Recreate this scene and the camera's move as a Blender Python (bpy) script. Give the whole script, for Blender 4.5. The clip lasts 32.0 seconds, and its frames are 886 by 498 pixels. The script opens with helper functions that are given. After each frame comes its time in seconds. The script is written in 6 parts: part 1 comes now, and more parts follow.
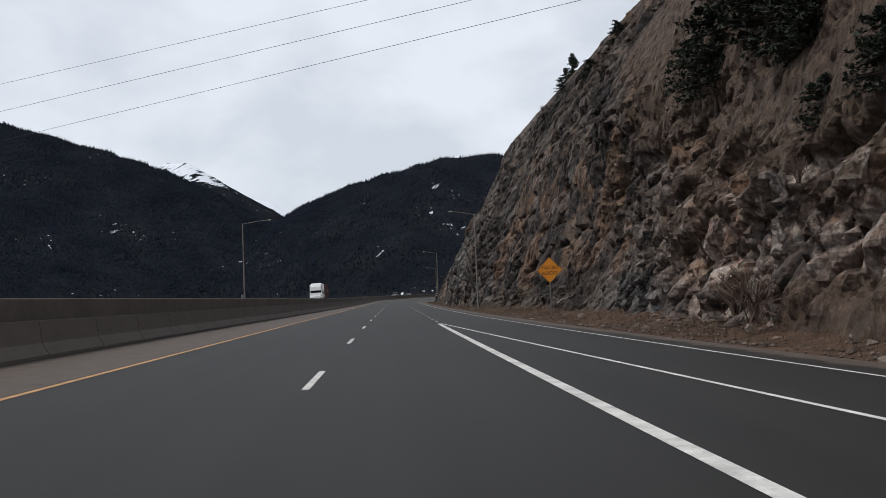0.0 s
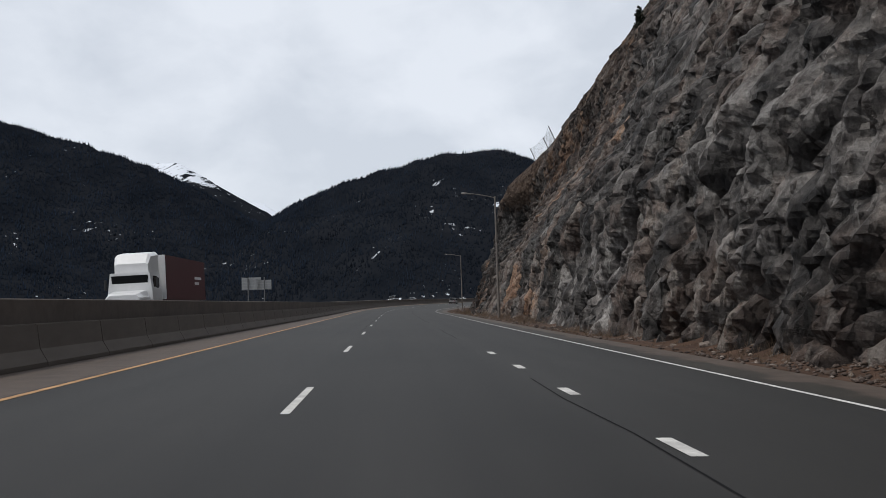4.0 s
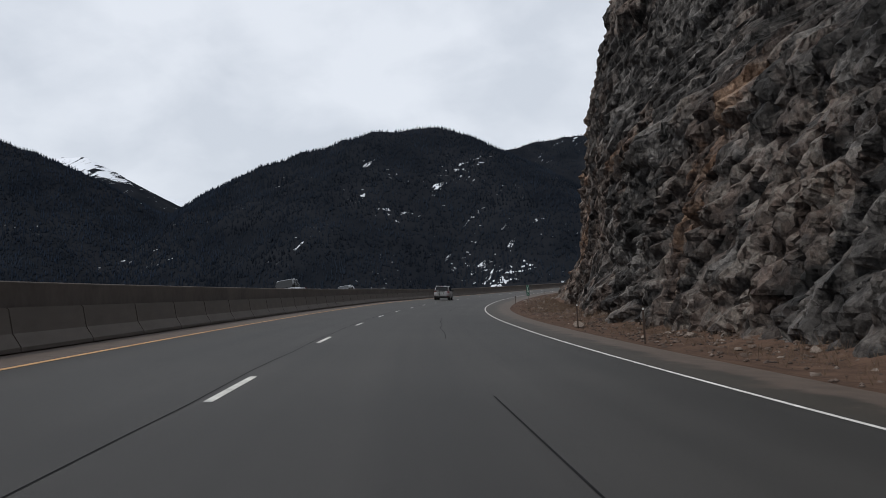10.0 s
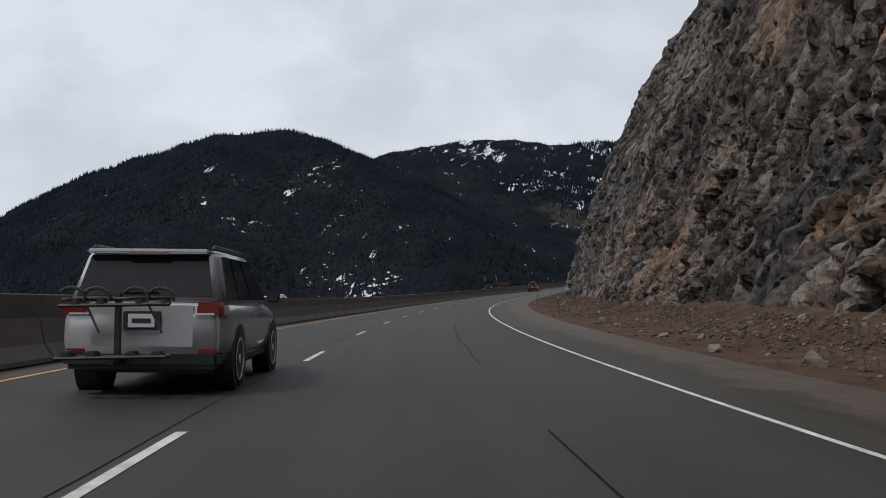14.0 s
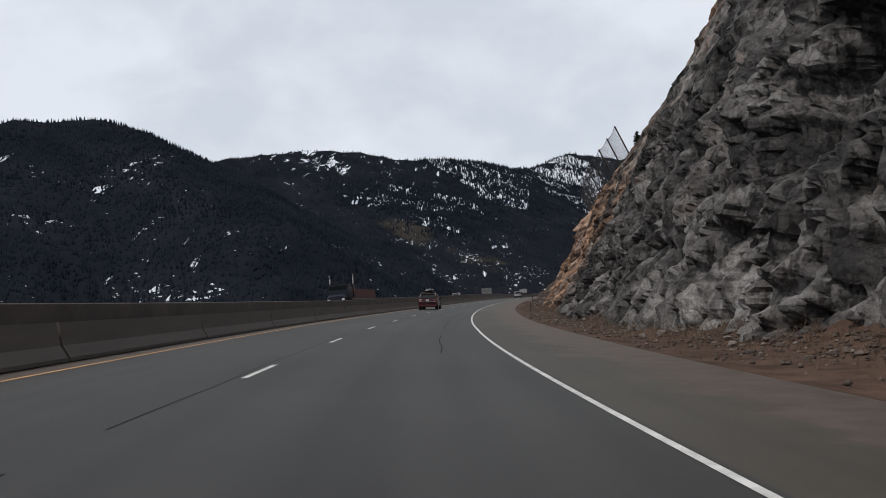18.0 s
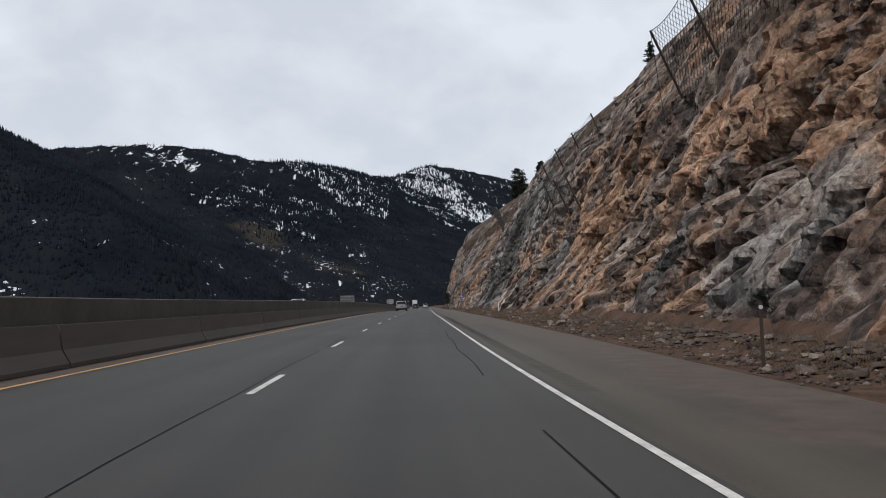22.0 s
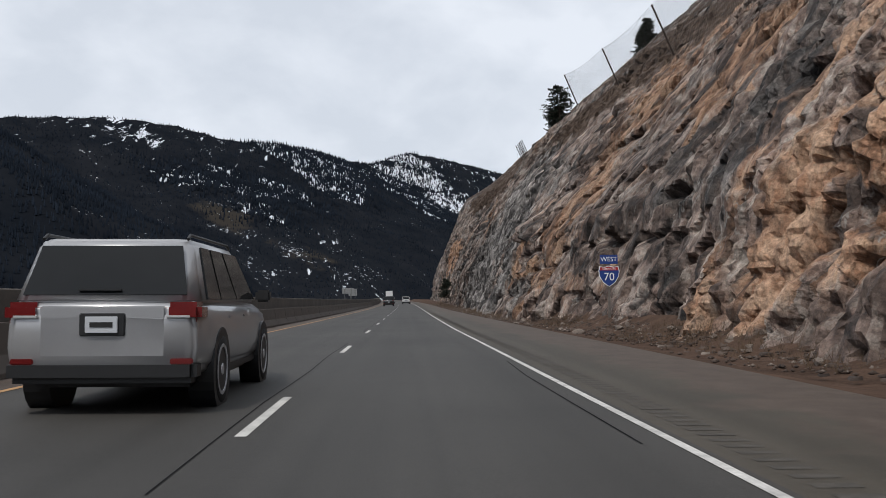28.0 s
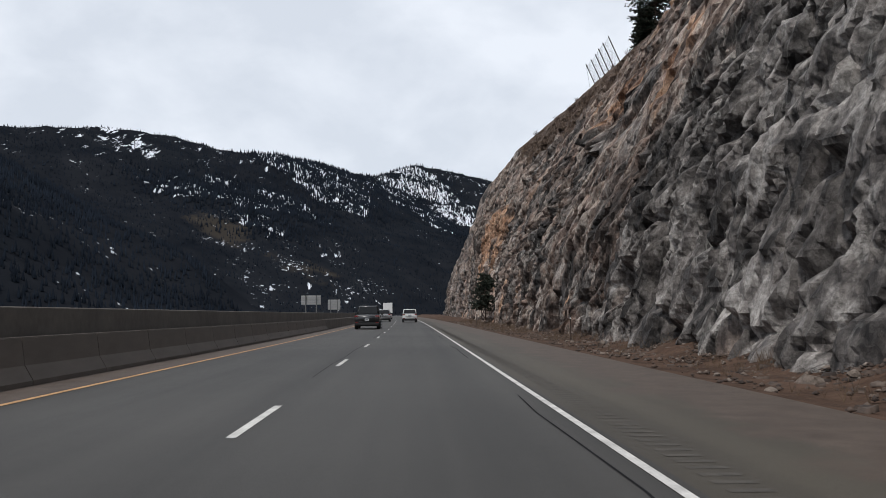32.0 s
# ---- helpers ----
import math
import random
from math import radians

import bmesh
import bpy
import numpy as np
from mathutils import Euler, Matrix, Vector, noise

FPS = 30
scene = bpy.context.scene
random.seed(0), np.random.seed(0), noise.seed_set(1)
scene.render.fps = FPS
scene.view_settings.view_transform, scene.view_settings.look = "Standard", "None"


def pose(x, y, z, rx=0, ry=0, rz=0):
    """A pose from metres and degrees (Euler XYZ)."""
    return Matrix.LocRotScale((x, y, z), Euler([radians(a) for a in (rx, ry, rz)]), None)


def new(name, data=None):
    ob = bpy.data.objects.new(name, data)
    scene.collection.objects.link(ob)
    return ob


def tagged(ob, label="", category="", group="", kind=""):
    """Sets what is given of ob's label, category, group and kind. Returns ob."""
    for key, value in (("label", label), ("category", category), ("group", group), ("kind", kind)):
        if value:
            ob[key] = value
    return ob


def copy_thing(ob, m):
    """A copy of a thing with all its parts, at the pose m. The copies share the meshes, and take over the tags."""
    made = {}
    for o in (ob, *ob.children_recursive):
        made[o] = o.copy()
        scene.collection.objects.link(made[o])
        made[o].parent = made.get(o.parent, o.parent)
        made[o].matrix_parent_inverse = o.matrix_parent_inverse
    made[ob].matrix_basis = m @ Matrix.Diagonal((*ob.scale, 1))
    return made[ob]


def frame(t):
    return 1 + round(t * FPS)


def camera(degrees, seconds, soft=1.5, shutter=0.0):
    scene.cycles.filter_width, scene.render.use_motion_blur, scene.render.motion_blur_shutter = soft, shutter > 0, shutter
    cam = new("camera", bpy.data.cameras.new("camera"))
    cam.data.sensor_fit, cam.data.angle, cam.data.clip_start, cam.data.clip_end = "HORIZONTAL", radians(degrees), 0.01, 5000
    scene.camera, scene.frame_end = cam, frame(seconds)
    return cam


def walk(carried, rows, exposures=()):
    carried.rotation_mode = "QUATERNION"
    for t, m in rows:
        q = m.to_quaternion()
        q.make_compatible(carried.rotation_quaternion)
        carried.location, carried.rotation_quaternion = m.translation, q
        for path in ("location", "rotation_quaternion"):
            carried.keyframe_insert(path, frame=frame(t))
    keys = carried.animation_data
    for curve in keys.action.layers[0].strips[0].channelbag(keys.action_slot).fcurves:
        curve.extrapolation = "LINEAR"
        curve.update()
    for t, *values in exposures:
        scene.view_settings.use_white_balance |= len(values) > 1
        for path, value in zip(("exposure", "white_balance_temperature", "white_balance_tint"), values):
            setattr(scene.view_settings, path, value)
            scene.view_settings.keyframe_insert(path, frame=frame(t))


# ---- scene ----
# ================= camera =================
cam = camera(51.59, 32.0, 0.75, 0.03)
PATH = [
    (0, pose(1.10, 0.32, 1.111, 92.74, 2.29, -3.49)),
    (1, pose(1.16, 28.84, 0.975, 92.72, 1.52, -3.69)),
    (2, pose(1.30, 56.92, 0.857, 92.78, 2.04, -3.78)),
    (2.5, pose(1.44, 70.67, 0.803, 92.87, 2.09, -3.73)),
    (4.5, pose(1.84, 126.10, 0.623, 93.23, 1.74, -3.60)),
    (5, pose(1.90, 139.77, 0.585, 93.33, 2.32, -2.65)),
    (6, pose(2.14, 166.17, 0.514, 93.42, 1.91, -2.69)),
    (7, pose(2.52, 192.47, 0.444, 93.24, 1.94, -3.66)),
    (8, pose(3.24, 219.01, 0.359, 93.27, 2.99, -4.92)),
    (9, pose(4.57, 244.74, 0.255, 92.87, 3.34, -6.17)),
    (10, pose(6.24, 270.31, 0.167, 92.68, 3.44, -8.05)),
    (11, pose(8.80, 295.31, 0.086, 92.74, 4.45, -10.41)),
    (12, pose(12.56, 321.09, 0.008, 93.67, 4.84, -10.97)),
    (13, pose(16.93, 346.65, -0.017, 93.79, 4.78, -12.04)),
    (14, pose(22.16, 371.10, -0.005, 93.00, 5.10, -16.98)),
    (17, pose(45.59, 442.59, 0.025, 93.29, 3.50, -24.51)),
    (18, pose(55.18, 465.31, 0.057, 93.34, 3.95, -27.02)),
    (19, pose(65.91, 488.13, 0.119, 93.59, 4.33, -29.10)),
    (20, pose(77.13, 509.71, 0.210, 93.89, 3.77, -31.24)),
    (21, pose(89.76, 531.69, 0.346, 93.36, 2.77, -33.90)),
    (22, pose(103.03, 552.73, 0.492, 93.56, 2.27, -36.14)),
    (23, pose(116.39, 572.58, 0.649, 94.02, 1.57, -36.70)),
    (24, pose(130.66, 593.08, 0.790, 94.10, 1.38, -36.63)),
    (25, pose(145.31, 614.20, 0.900, 93.26, 1.24, -37.77)),
    (26, pose(159.09, 634.13, 0.969, 93.28, 0.94, -37.67)),
    (26.5, pose(167.04, 645.65, 0.996, 93.41, 1.00, -37.02)),
    (29, pose(201.68, 695.64, 0.995, 93.01, 0.50, -38.35)),
    (30, pose(215.91, 715.55, 0.937, 93.21, 0.62, -38.72)),
    (31, pose(229.99, 735.13, 0.890, 93.60, 0.88, -38.28)),
    (32, pose(244.41, 754.92, 0.862, 94.10, 0.97, -37.28)),
]
walk(cam, PATH, [(0, 0.0), (5, -0.03), (11, -0.05), (13, -0.13), (14, -0.13), (18, -0.05), (22, -0.05), (26, 0.0), (30, 0.06), (32, 0.1)])

# ================= world, sun =================
SUN_AZ, SUN_EL = radians(112), radians(58)          # the sun stands left of the road, half high
world = bpy.data.worlds.new("sky")
scene.world = world
world.use_nodes = True
wn, wl = world.node_tree.nodes, world.node_tree.links
wn.clear()
w_out = wn.new("ShaderNodeOutputWorld")
w_bg = wn.new("ShaderNodeBackground")
w_sky = wn.new("ShaderNodeTexSky")
w_sky.sky_type, w_sky.sun_disc = "NISHITA", False
w_sky.sun_elevation, w_sky.sun_rotation = SUN_EL, -SUN_AZ
w_tc = wn.new("ShaderNodeTexCoord")
w_map = wn.new("ShaderNodeMapping")
w_map.inputs["Scale"].default_value = (1.0, 1.0, 1.6)
w_n1 = wn.new("ShaderNodeTexNoise")
w_n1.inputs["Scale"].default_value, w_n1.inputs["Detail"].default_value = 3.0, 9.0
w_n1.inputs["Roughness"].default_value, w_n1.inputs["Distortion"].default_value = 0.52, 0.12
w_ramp = wn.new("ShaderNodeValToRGB")
w_ramp.color_ramp.elements[0].position, w_ramp.color_ramp.elements[1].position = 0.43, 0.57
w_ramp.color_ramp.elements[0].color = (6.7, 7.2, 8.0, 1)
w_ramp.color_ramp.elements[1].color = (8.3, 8.75, 9.5, 1)
w_mix = wn.new("ShaderNodeMix")
w_mix.data_type = "RGBA"
w_mix.inputs[0].default_value = 0.93
w_bg.inputs["Strength"].default_value = 0.1
wl.new(w_tc.outputs["Generated"], w_map.inputs["Vector"])
wl.new(w_map.outputs[0], w_n1.inputs["Vector"])
w_n2 = wn.new("ShaderNodeTexNoise")
w_n2.inputs["Scale"].default_value, w_n2.inputs["Detail"].default_value = 8.5, 7.0
w_n2.inputs["Roughness"].default_value, w_n2.inputs["Distortion"].default_value = 0.5, 0.3
w_sum = wn.new("ShaderNodeMix")
w_sum.inputs[0].default_value = 0.3
wl.new(w_map.outputs[0], w_n2.inputs["Vector"])
wl.new(w_n1.outputs["Fac"], w_sum.inputs[2])
wl.new(w_n2.outputs["Fac"], w_sum.inputs[3])
wl.new(w_sum.outputs[0], w_ramp.inputs[0])
wl.new(w_sky.outputs[0], w_mix.inputs[6])
wl.new(w_ramp.outputs[0], w_mix.inputs[7])
wl.new(w_mix.outputs[2], w_bg.inputs["Color"])
wl.new(w_bg.outputs[0], w_out.inputs["Surface"])
sun = new("sun", bpy.data.lights.new("sun", "SUN"))
sun.data.energy, sun.data.angle, sun.data.color = 2.2, radians(4), (1.0, 0.96, 0.9)
sun.rotation_euler = (Vector((-math.sin(SUN_AZ) * math.cos(SUN_EL), math.cos(SUN_AZ) * math.cos(SUN_EL), math.sin(SUN_EL)))).to_track_quat("Z", "Y").to_euler()

# ================= the road's line =================
# s: metres along the lane line, d: metres to the right of it, h: metres above the road
BEND = [-0.0996, -0.0996, -0.0581, 0.0055, -0.0499, -0.0034, -0.0969, -0.5563, -0.8838, -0.9387, -0.9259, -1.0221, -1.0828, -1.005, -1.0235, -0.7372, -0.4102, 0.1001, 0.0431, -0.1405, -0.0081, -0.0331, 0.0547, 0.0657, 0.0732, 0.0783, 0.0783, 0.0783, 0.0783, 0.0783, 0.0783, 0.0783, 0.0783, 0.0783]     # degrees per 10 m, a knot each 40 m from -40
BANK = [0.9306, 1.6117, 1.4749, 1.702, 4.5185, 6.2731, 3.593, 3.4068, 1.1869, 1.1726, 0.2912, 0.7722, 0.4704, 0.4882, 0.4972, 0.4978, 0.4978]     # degrees down to the right, each 80 m
GRADE = [-0.553, -0.2951, -0.1771, 0.0366, 0.6129, -0.2682, 0.3221, 0.2486, 0.2143]   # per cent, each 160 m
EDGE = [8.9947, 7.7399, 6.485, 6.1529, 6.2861, 6.5069, 6.608, 6.2981, 5.5193, 5.2812, 4.7584, 4.5367, 3.9009, 3.7272, 3.2942, 3.5858, 3.2796, 3.4126, 3.4752, 3.5357, 3.6258, 3.6839, 3.7154, 3.7255, 3.7197, 3.7032, 3.6813]     # the right edge line, each 50 m
BARRIER = [(-40, -6.6), (20, -6.4), (150, -5.5), (260, -5.1), (370, -4.7), (660, -4.5), (835, -4.9), (1300, -5.0)]
FACE = {
    0: [11.0, 12.8, 12.7, 10.9, 9.9, 9.5, 10.6, 10.2, 10.7, 12.3, 12.5, 11.3, 11.9, 11.5, 13.1, 12.8, 11.9, 10.4, 9.3, 9.2, 8.9, 9.3, 9.7, 9.5, 10.3, 9.3, 8.1, 8.4, 9.5, 9.8, 10.1, 10.7, 11.4, 12.3, 13.3, 14.5, 15.6, 16.7, 17.8],
    6: [11.5, 13.3, 15.0, 12.7, 10.4, 10.0, 11.1, 12.5, 13.2, 14.3, 14.2, 12.7, 13.5, 15.7, 15.7, 14.3, 13.1, 12.3, 12.2, 12.6, 12.5, 13.6, 13.5, 12.7, 13.0, 11.4, 10.0, 10.2, 10.6, 10.3, 10.6, 11.2, 11.9, 12.8, 13.8, 15.0, 16.1, 17.2, 18.3],
    14: [15.0, 15.7, 15.9, 15.1, 14.2, 14.4, 16.1, 18.2, 19.7, 19.4, 17.4, 12.8, 13.6, 16.3, 16.5, 15.2, 14.9, 15.3, 16.3, 16.6, 15.6, 16.5, 16.8, 16.6, 17.5, 17.2, 16.2, 15.2, 14.9, 15.0, 16.0, 15.0, 13.9, 14.4, 15.8, 17.5, 19.0, 20.0, 20.9],
    26: [22.1, 22.5, 22.7, 22.1, 20.8, 20.5, 22.8, 24.6, 23.9, 23.5, 21.6, 15.1, 15.5, 17.9, 21.0, 23.1, 22.3, 21.7, 24.1, 26.7, 27.0, 25.6, 26.9, 27.2, 25.4, 24.3, 27.1, 25.9, 23.0, 22.3, 23.6, 21.3, 18.8, 18.5, 20.2, 21.9, 23.4, 24.9, 26.1],
    45: [38.6, 39.0, 39.4, 39.5, 39.3, 38.9, 38.2, 37.2, 39.4, 41.3, 41.1, 37.8, 35.9, 35.3, 35.9, 36.9, 38.1, 39.4, 40.9, 42.5, 44.1, 45.2, 47.1, 49.5, 51.6, 51.2, 48.6, 47.0, 46.0, 44.6, 43.7, 43.3, 42.3, 39.5, 38.9, 39.6, 38.7, 35.5, 32.7],
}
DITCH = [(-40, 0.4), (290, 0.4), (340, 0.05), (450, 0.05), (520, 0.3), (1300, 0.4)]   # the verge lies that much lower than the road
SG = np.arange(-160.0, 1301.0, 2.0)
_bend = np.interp(SG, -40 + 40.0 * np.arange(len(BEND)), BEND) / 10
_th = np.radians(np.cumsum(_bend) * 2.0)
I0 = int(np.argmin(np.abs(SG)))
_th = _th - _th[I0]
_X, _Y = np.cumsum(-np.sin(_th)) * 2.0, np.cumsum(np.cos(_th)) * 2.0
_Z = np.cumsum(np.interp(SG, -40 + 160.0 * np.arange(len(GRADE)), GRADE) / 100) * 2.0
_X, _Y, _Z = _X - _X[I0], _Y - _Y[I0], _Z - _Z[I0]
_B = np.radians(np.interp(SG, -40 + 80.0 * np.arange(len(BANK)), BANK))


def edge_at(s):
    return np.interp(s, -40 + 50.0 * np.arange(len(EDGE)), EDGE)


def barrier_at(s):
    return np.interp(s, [b[0] for b in BARRIER], [b[1] for b in BARRIER])


def place(s, d, h=0.0):
    """World points of road coordinates (arrays)."""
    s, d, h = np.broadcast_arrays(np.asarray(s, float), np.asarray(d, float), np.asarray(h, float))
    t, b = np.interp(s, SG, _th), np.interp(s, SG, _B)
    dz = np.clip(d, -7.0, 16.0)
    c, sn = np.cos(t), np.sin(t)
    ux = np.sin(b) * np.clip(h, 0, 3)
    return np.stack([np.interp(s, SG, _X) + (d + ux) * c, np.interp(s, SG, _Y) + (d + ux) * sn,
                     np.interp(s, SG, _Z) - np.sin(b) * dz + h], -1)


def heading(s):
    return math.degrees(float(np.interp(s, SG, _th)))


def bank(s):
    return math.degrees(float(np.interp(s, SG, _B)))


def stand(s, d, h=0.0, turn=0.0, lean=True):
    """A pose on the road, facing along it."""
    p = place(s, d, h)
    return pose(float(p[0]), float(p[1]), float(p[2]), 0, bank(s) if lean else 0, heading(s) + turn)


FS = np.arange(0, 1141, 30.0)
FH = np.array(sorted(FACE))
FD = np.array([FACE[h] for h in FH])


def face(s, h):
    """The rock face's distance from the lane line."""
    i = np.clip((s / 30).astype(int), 0, len(FS) - 2)
    a = np.clip(s / 30 - i, 0, 1)
    a = a * a * (3 - 2 * a)
    j = np.clip(np.searchsorted(FH, h, side="right") - 1, 0, 3)
    b = (h - FH[j]) / (FH[j + 1] - FH[j])
    return (FD[j, i] * (1 - a) + FD[j, i + 1] * a) * (1 - b) + (FD[j + 1, i] * (1 - a) + FD[j + 1, i + 1] * a) * b


# ================= helpers =================
def rnd(i, j, k):
    v = np.sin(i * 127.1 + j * 311.7 + k * 74.7) * 43758.5453
    return v - np.floor(v)


def vnoise(x, y, seed=0):
    """Smooth value noise, 0 to 1."""
    ix, iy = np.floor(x), np.floor(y)
    fx, fy = x - ix, y - iy
    fx, fy = fx * fx * (3 - 2 * fx), fy * fy * (3 - 2 * fy)
    r = lambda a, b: rnd(ix + a, iy + b, seed)
    return (r(0, 0) * (1 - fx) + r(1, 0) * fx) * (1 - fy) + (r(0, 1) * (1 - fx) + r(1, 1) * fx) * fy


def fbm(x, y, seed=0, octaves=4):
    total, amp, norm = 0, 1.0, 0
    for o in range(octaves):
        total = total + amp * vnoise(x * 2 ** o + 17 * o, y * 2 ** o - 9 * o, seed + o)
        norm += amp
        amp *= 0.5
    return total / norm


def grid_mesh(name, points, material, uv=None, smooth=False, flip=False):
    """A mesh from an (n, m, 3) grid of points."""
    n, m = points.shape[:2]
    me = bpy.data.meshes.new(name)
    idx = np.arange(n * m).reshape(n, m)
    q = np.stack([idx[:-1, :-1], idx[1:, :-1], idx[1:, 1:], idx[:-1, 1:]], -1).reshape(-1, 4)
    if flip:
        q = q[:, ::-1]
    me.vertices.add(n * m)
    me.vertices.foreach_set("co", points.astype(np.float32).ravel())
    me.loops.add(q.size)
    me.loops.foreach_set("vertex_index", q.astype(np.int32).ravel())
    me.polygons.add(len(q))
    me.polygons.foreach_set("loop_start", (np.arange(len(q)) * 4).astype(np.int32))
    me.polygons.foreach_set("loop_total", np.full(len(q), 4, np.int32))
    me.polygons.foreach_set("use_smooth", np.full(len(q), smooth))
    if uv is not None:
        layer = me.uv_layers.new(name="along")
        layer.data.foreach_set("uv", uv.reshape(-1, 2)[q.ravel()].astype(np.float32).ravel())
    me.materials.append(material)
    me.update()
    me.validate()
    return new(name, me)


def soup(name, verts, faces, material, smooth=False):
    me = bpy.data.meshes.new(name)
    me.from_pydata([tuple(map(float, v)) for v in verts], [], [tuple(map(int, f)) for f in faces])
    me.materials.append(material)
    if smooth:
        me.polygons.foreach_set("use_smooth", np.full(len(me.polygons), True))
    me.update()
    return new(name, me)


def child(ob, parent):
    ob.parent = parent
    return ob


def part(name, bm, material, parent=None, label="", smooth=False):
    """Links a bmesh as one mesh object under a thing or a part."""
    me = bpy.data.meshes.new(name)
    bm.to_mesh(me)
    bm.free()
    me.materials.append(material)
    if smooth:
        me.polygons.foreach_set("use_smooth", np.full(len(me.polygons), True))
    ob = new(name, me)
    if parent is not None:
        ob.parent = parent
    if label:
        tagged(ob, label)
    return ob


def box(size, at=(0, 0, 0), bevel=0.0, turn=None, bm=None):
    bm = bm or bmesh.new()
    m = Matrix.Translation(at) @ (turn or Matrix()) @ Matrix.Diagonal((*size, 1))
    got = bmesh.ops.create_cube(bm, size=1.0, matrix=m)
    if bevel:
        edges = list({e for v in got["verts"] for e in v.link_edges})
        bmesh.ops.bevel(bm, geom=edges, offset=bevel, segments=2, affect="EDGES", clamp_overlap=True)
    return bm


def rod(a, b, r1, r2=None, seg=10, bm=None, caps=True):
    """A round bar from a to b."""
    bm = bm or bmesh.new()
    a, b = Vector(a), Vector(b)
    m = Matrix.Translation((a + b) / 2) @ (b - a).to_track_quat("Z", "Y").to_matrix().to_4x4()
    bmesh.ops.create_cone(bm, cap_ends=caps, segments=seg, radius1=r1, radius2=r1 if r2 is None else r2, depth=(b - a).length, matrix=m)
    return bm


def loft(rings, closed=True, bm=None):
    """A skin over rings of points, with end caps."""
    bm = bm or bmesh.new()
    vs = [[bm.verts.new(p) for p in r] for r in rings]
    n = len(vs[0])
    for r0, r1 in zip(vs, vs[1:]):
        for k in range(n if closed else n - 1):
            bm.faces.new((r0[k], r0[(k + 1) % n], r1[(k + 1) % n], r1[k]))
    if closed:
        bm.faces.new(vs[0][::-1])
        bm.faces.new(vs[-1])
    bmesh.ops.recalc_face_normals(bm, faces=bm.faces)
    return bm


def empty(name, m, label, category, group="", kind=""):
    ob = new(name)
    ob.matrix_basis = m
    return tagged(ob, label, category, group, kind)


# ================= materials =================
def material(name, rough=0.8, metal=0.0):
    mat = bpy.data.materials.new(name)
    mat.use_nodes = True
    b = mat.node_tree.nodes["Principled BSDF"]
    b.inputs["Roughness"].default_value, b.inputs["Metallic"].default_value = rough, metal
    return mat, mat.node_tree.nodes, mat.node_tree.links, b


def coords(n, l, scale=(1, 1, 1), source="Object", uv=False, turn=(0, 0, 0)):
    m = n.new("ShaderNodeMapping")
    m.inputs["Rotation"].default_value = turn
    m.inputs["Scale"].default_value = scale
    if uv:
        t = n.new("ShaderNodeUVMap")
        t.uv_map = "along"
        l.new(t.outputs[0], m.inputs["Vector"])
    else:
        t = n.new("ShaderNodeTexCoord")
        l.new(t.outputs[source], m.inputs["Vector"])
    return m.outputs[0]


def tex(n, l, vec, scale, detail=5.0, rough=0.55, distort=0.0):
    t = n.new("ShaderNodeTexNoise")
    t.inputs["Scale"].default_value, t.inputs["Detail"].default_value = scale, detail
    t.inputs["Roughness"].default_value, t.inputs["Distortion"].default_value = rough, distort
    l.new(vec, t.inputs["Vector"])
    return t.outputs["Fac"]


def ramp(n, l, fac, *stops):
    r = n.new("ShaderNodeValToRGB")
    e = r.color_ramp.elements
    while len(e) < len(stops):
        e.new(0.5)
    for q, (p, c) in zip(e, stops):
        q.position = p
        q.color = (*c, 1) if isinstance(c, tuple) else (c, c, c, 1)
    l.new(fac, r.inputs[0])
    return r.outputs[0]


def blend(n, l, fac, a, b, mode="MIX"):
    m = n.new("ShaderNodeMix")
    m.data_type, m.blend_type = "RGBA", mode
    for i, v in ((0, fac), (6, a), (7, b)):
        if isinstance(v, (int, float)):
            m.inputs[i].default_value = v if i == 0 else (v, v, v, 1)
        elif isinstance(v, tuple):
            m.inputs[i].default_value = (*v, 1)
        else:
            l.new(v, m.inputs[i])
    return m.outputs[2]


def bump(n, l, b, height, strength, distance):
    u = n.new("ShaderNodeBump")
    u.inputs["Strength"].default_value, u.inputs["Distance"].default_value = strength, distance
    l.new(height, u.inputs["Height"])
    l.new(u.outputs[0], b.inputs["Normal"])


def plain(name, colour, rough=0.6, metal=0.0, vary=0.15, scale=6.0, rel=0.0, coat=0.0, gloss=0.5):
    """Colour with stains and grain at two scales."""
    mat, n, l, b = material(name, rough, metal)
    v = coords(n, l)
    f = tex(n, l, v, scale)
    g = tex(n, l, v, scale * 9)
    lo, hi = tuple(c * (1 - vary) for c in colour), tuple(min(1, c * (1 + vary)) for c in colour)
    c = ramp(n, l, f, (0.3, lo), (0.7, hi))
    c = blend(n, l, 0.35, c, ramp(n, l, g, (0.3, lo), (0.7, hi)))
    l.new(c, b.inputs["Base Color"])
    b.inputs["Coat Weight"].default_value = coat
    b.inputs["Specular IOR Level"].default_value = gloss
    if rel:
        bump(n, l, b, g, 0.5, rel)
    return mat


def maths(n, l, op, a, c):
    m = n.new("ShaderNodeMath")
    m.operation = op
    for k, v in ((0, a), (1, c)):
        if isinstance(v, (int, float)):
            m.inputs[k].default_value = v
        else:
            l.new(v, m.inputs[k])
    return m.outputs[0]


def attr(n, name):
    a = n.new("ShaderNodeAttribute")
    a.attribute_name = name
    return a.outputs["Fac"]


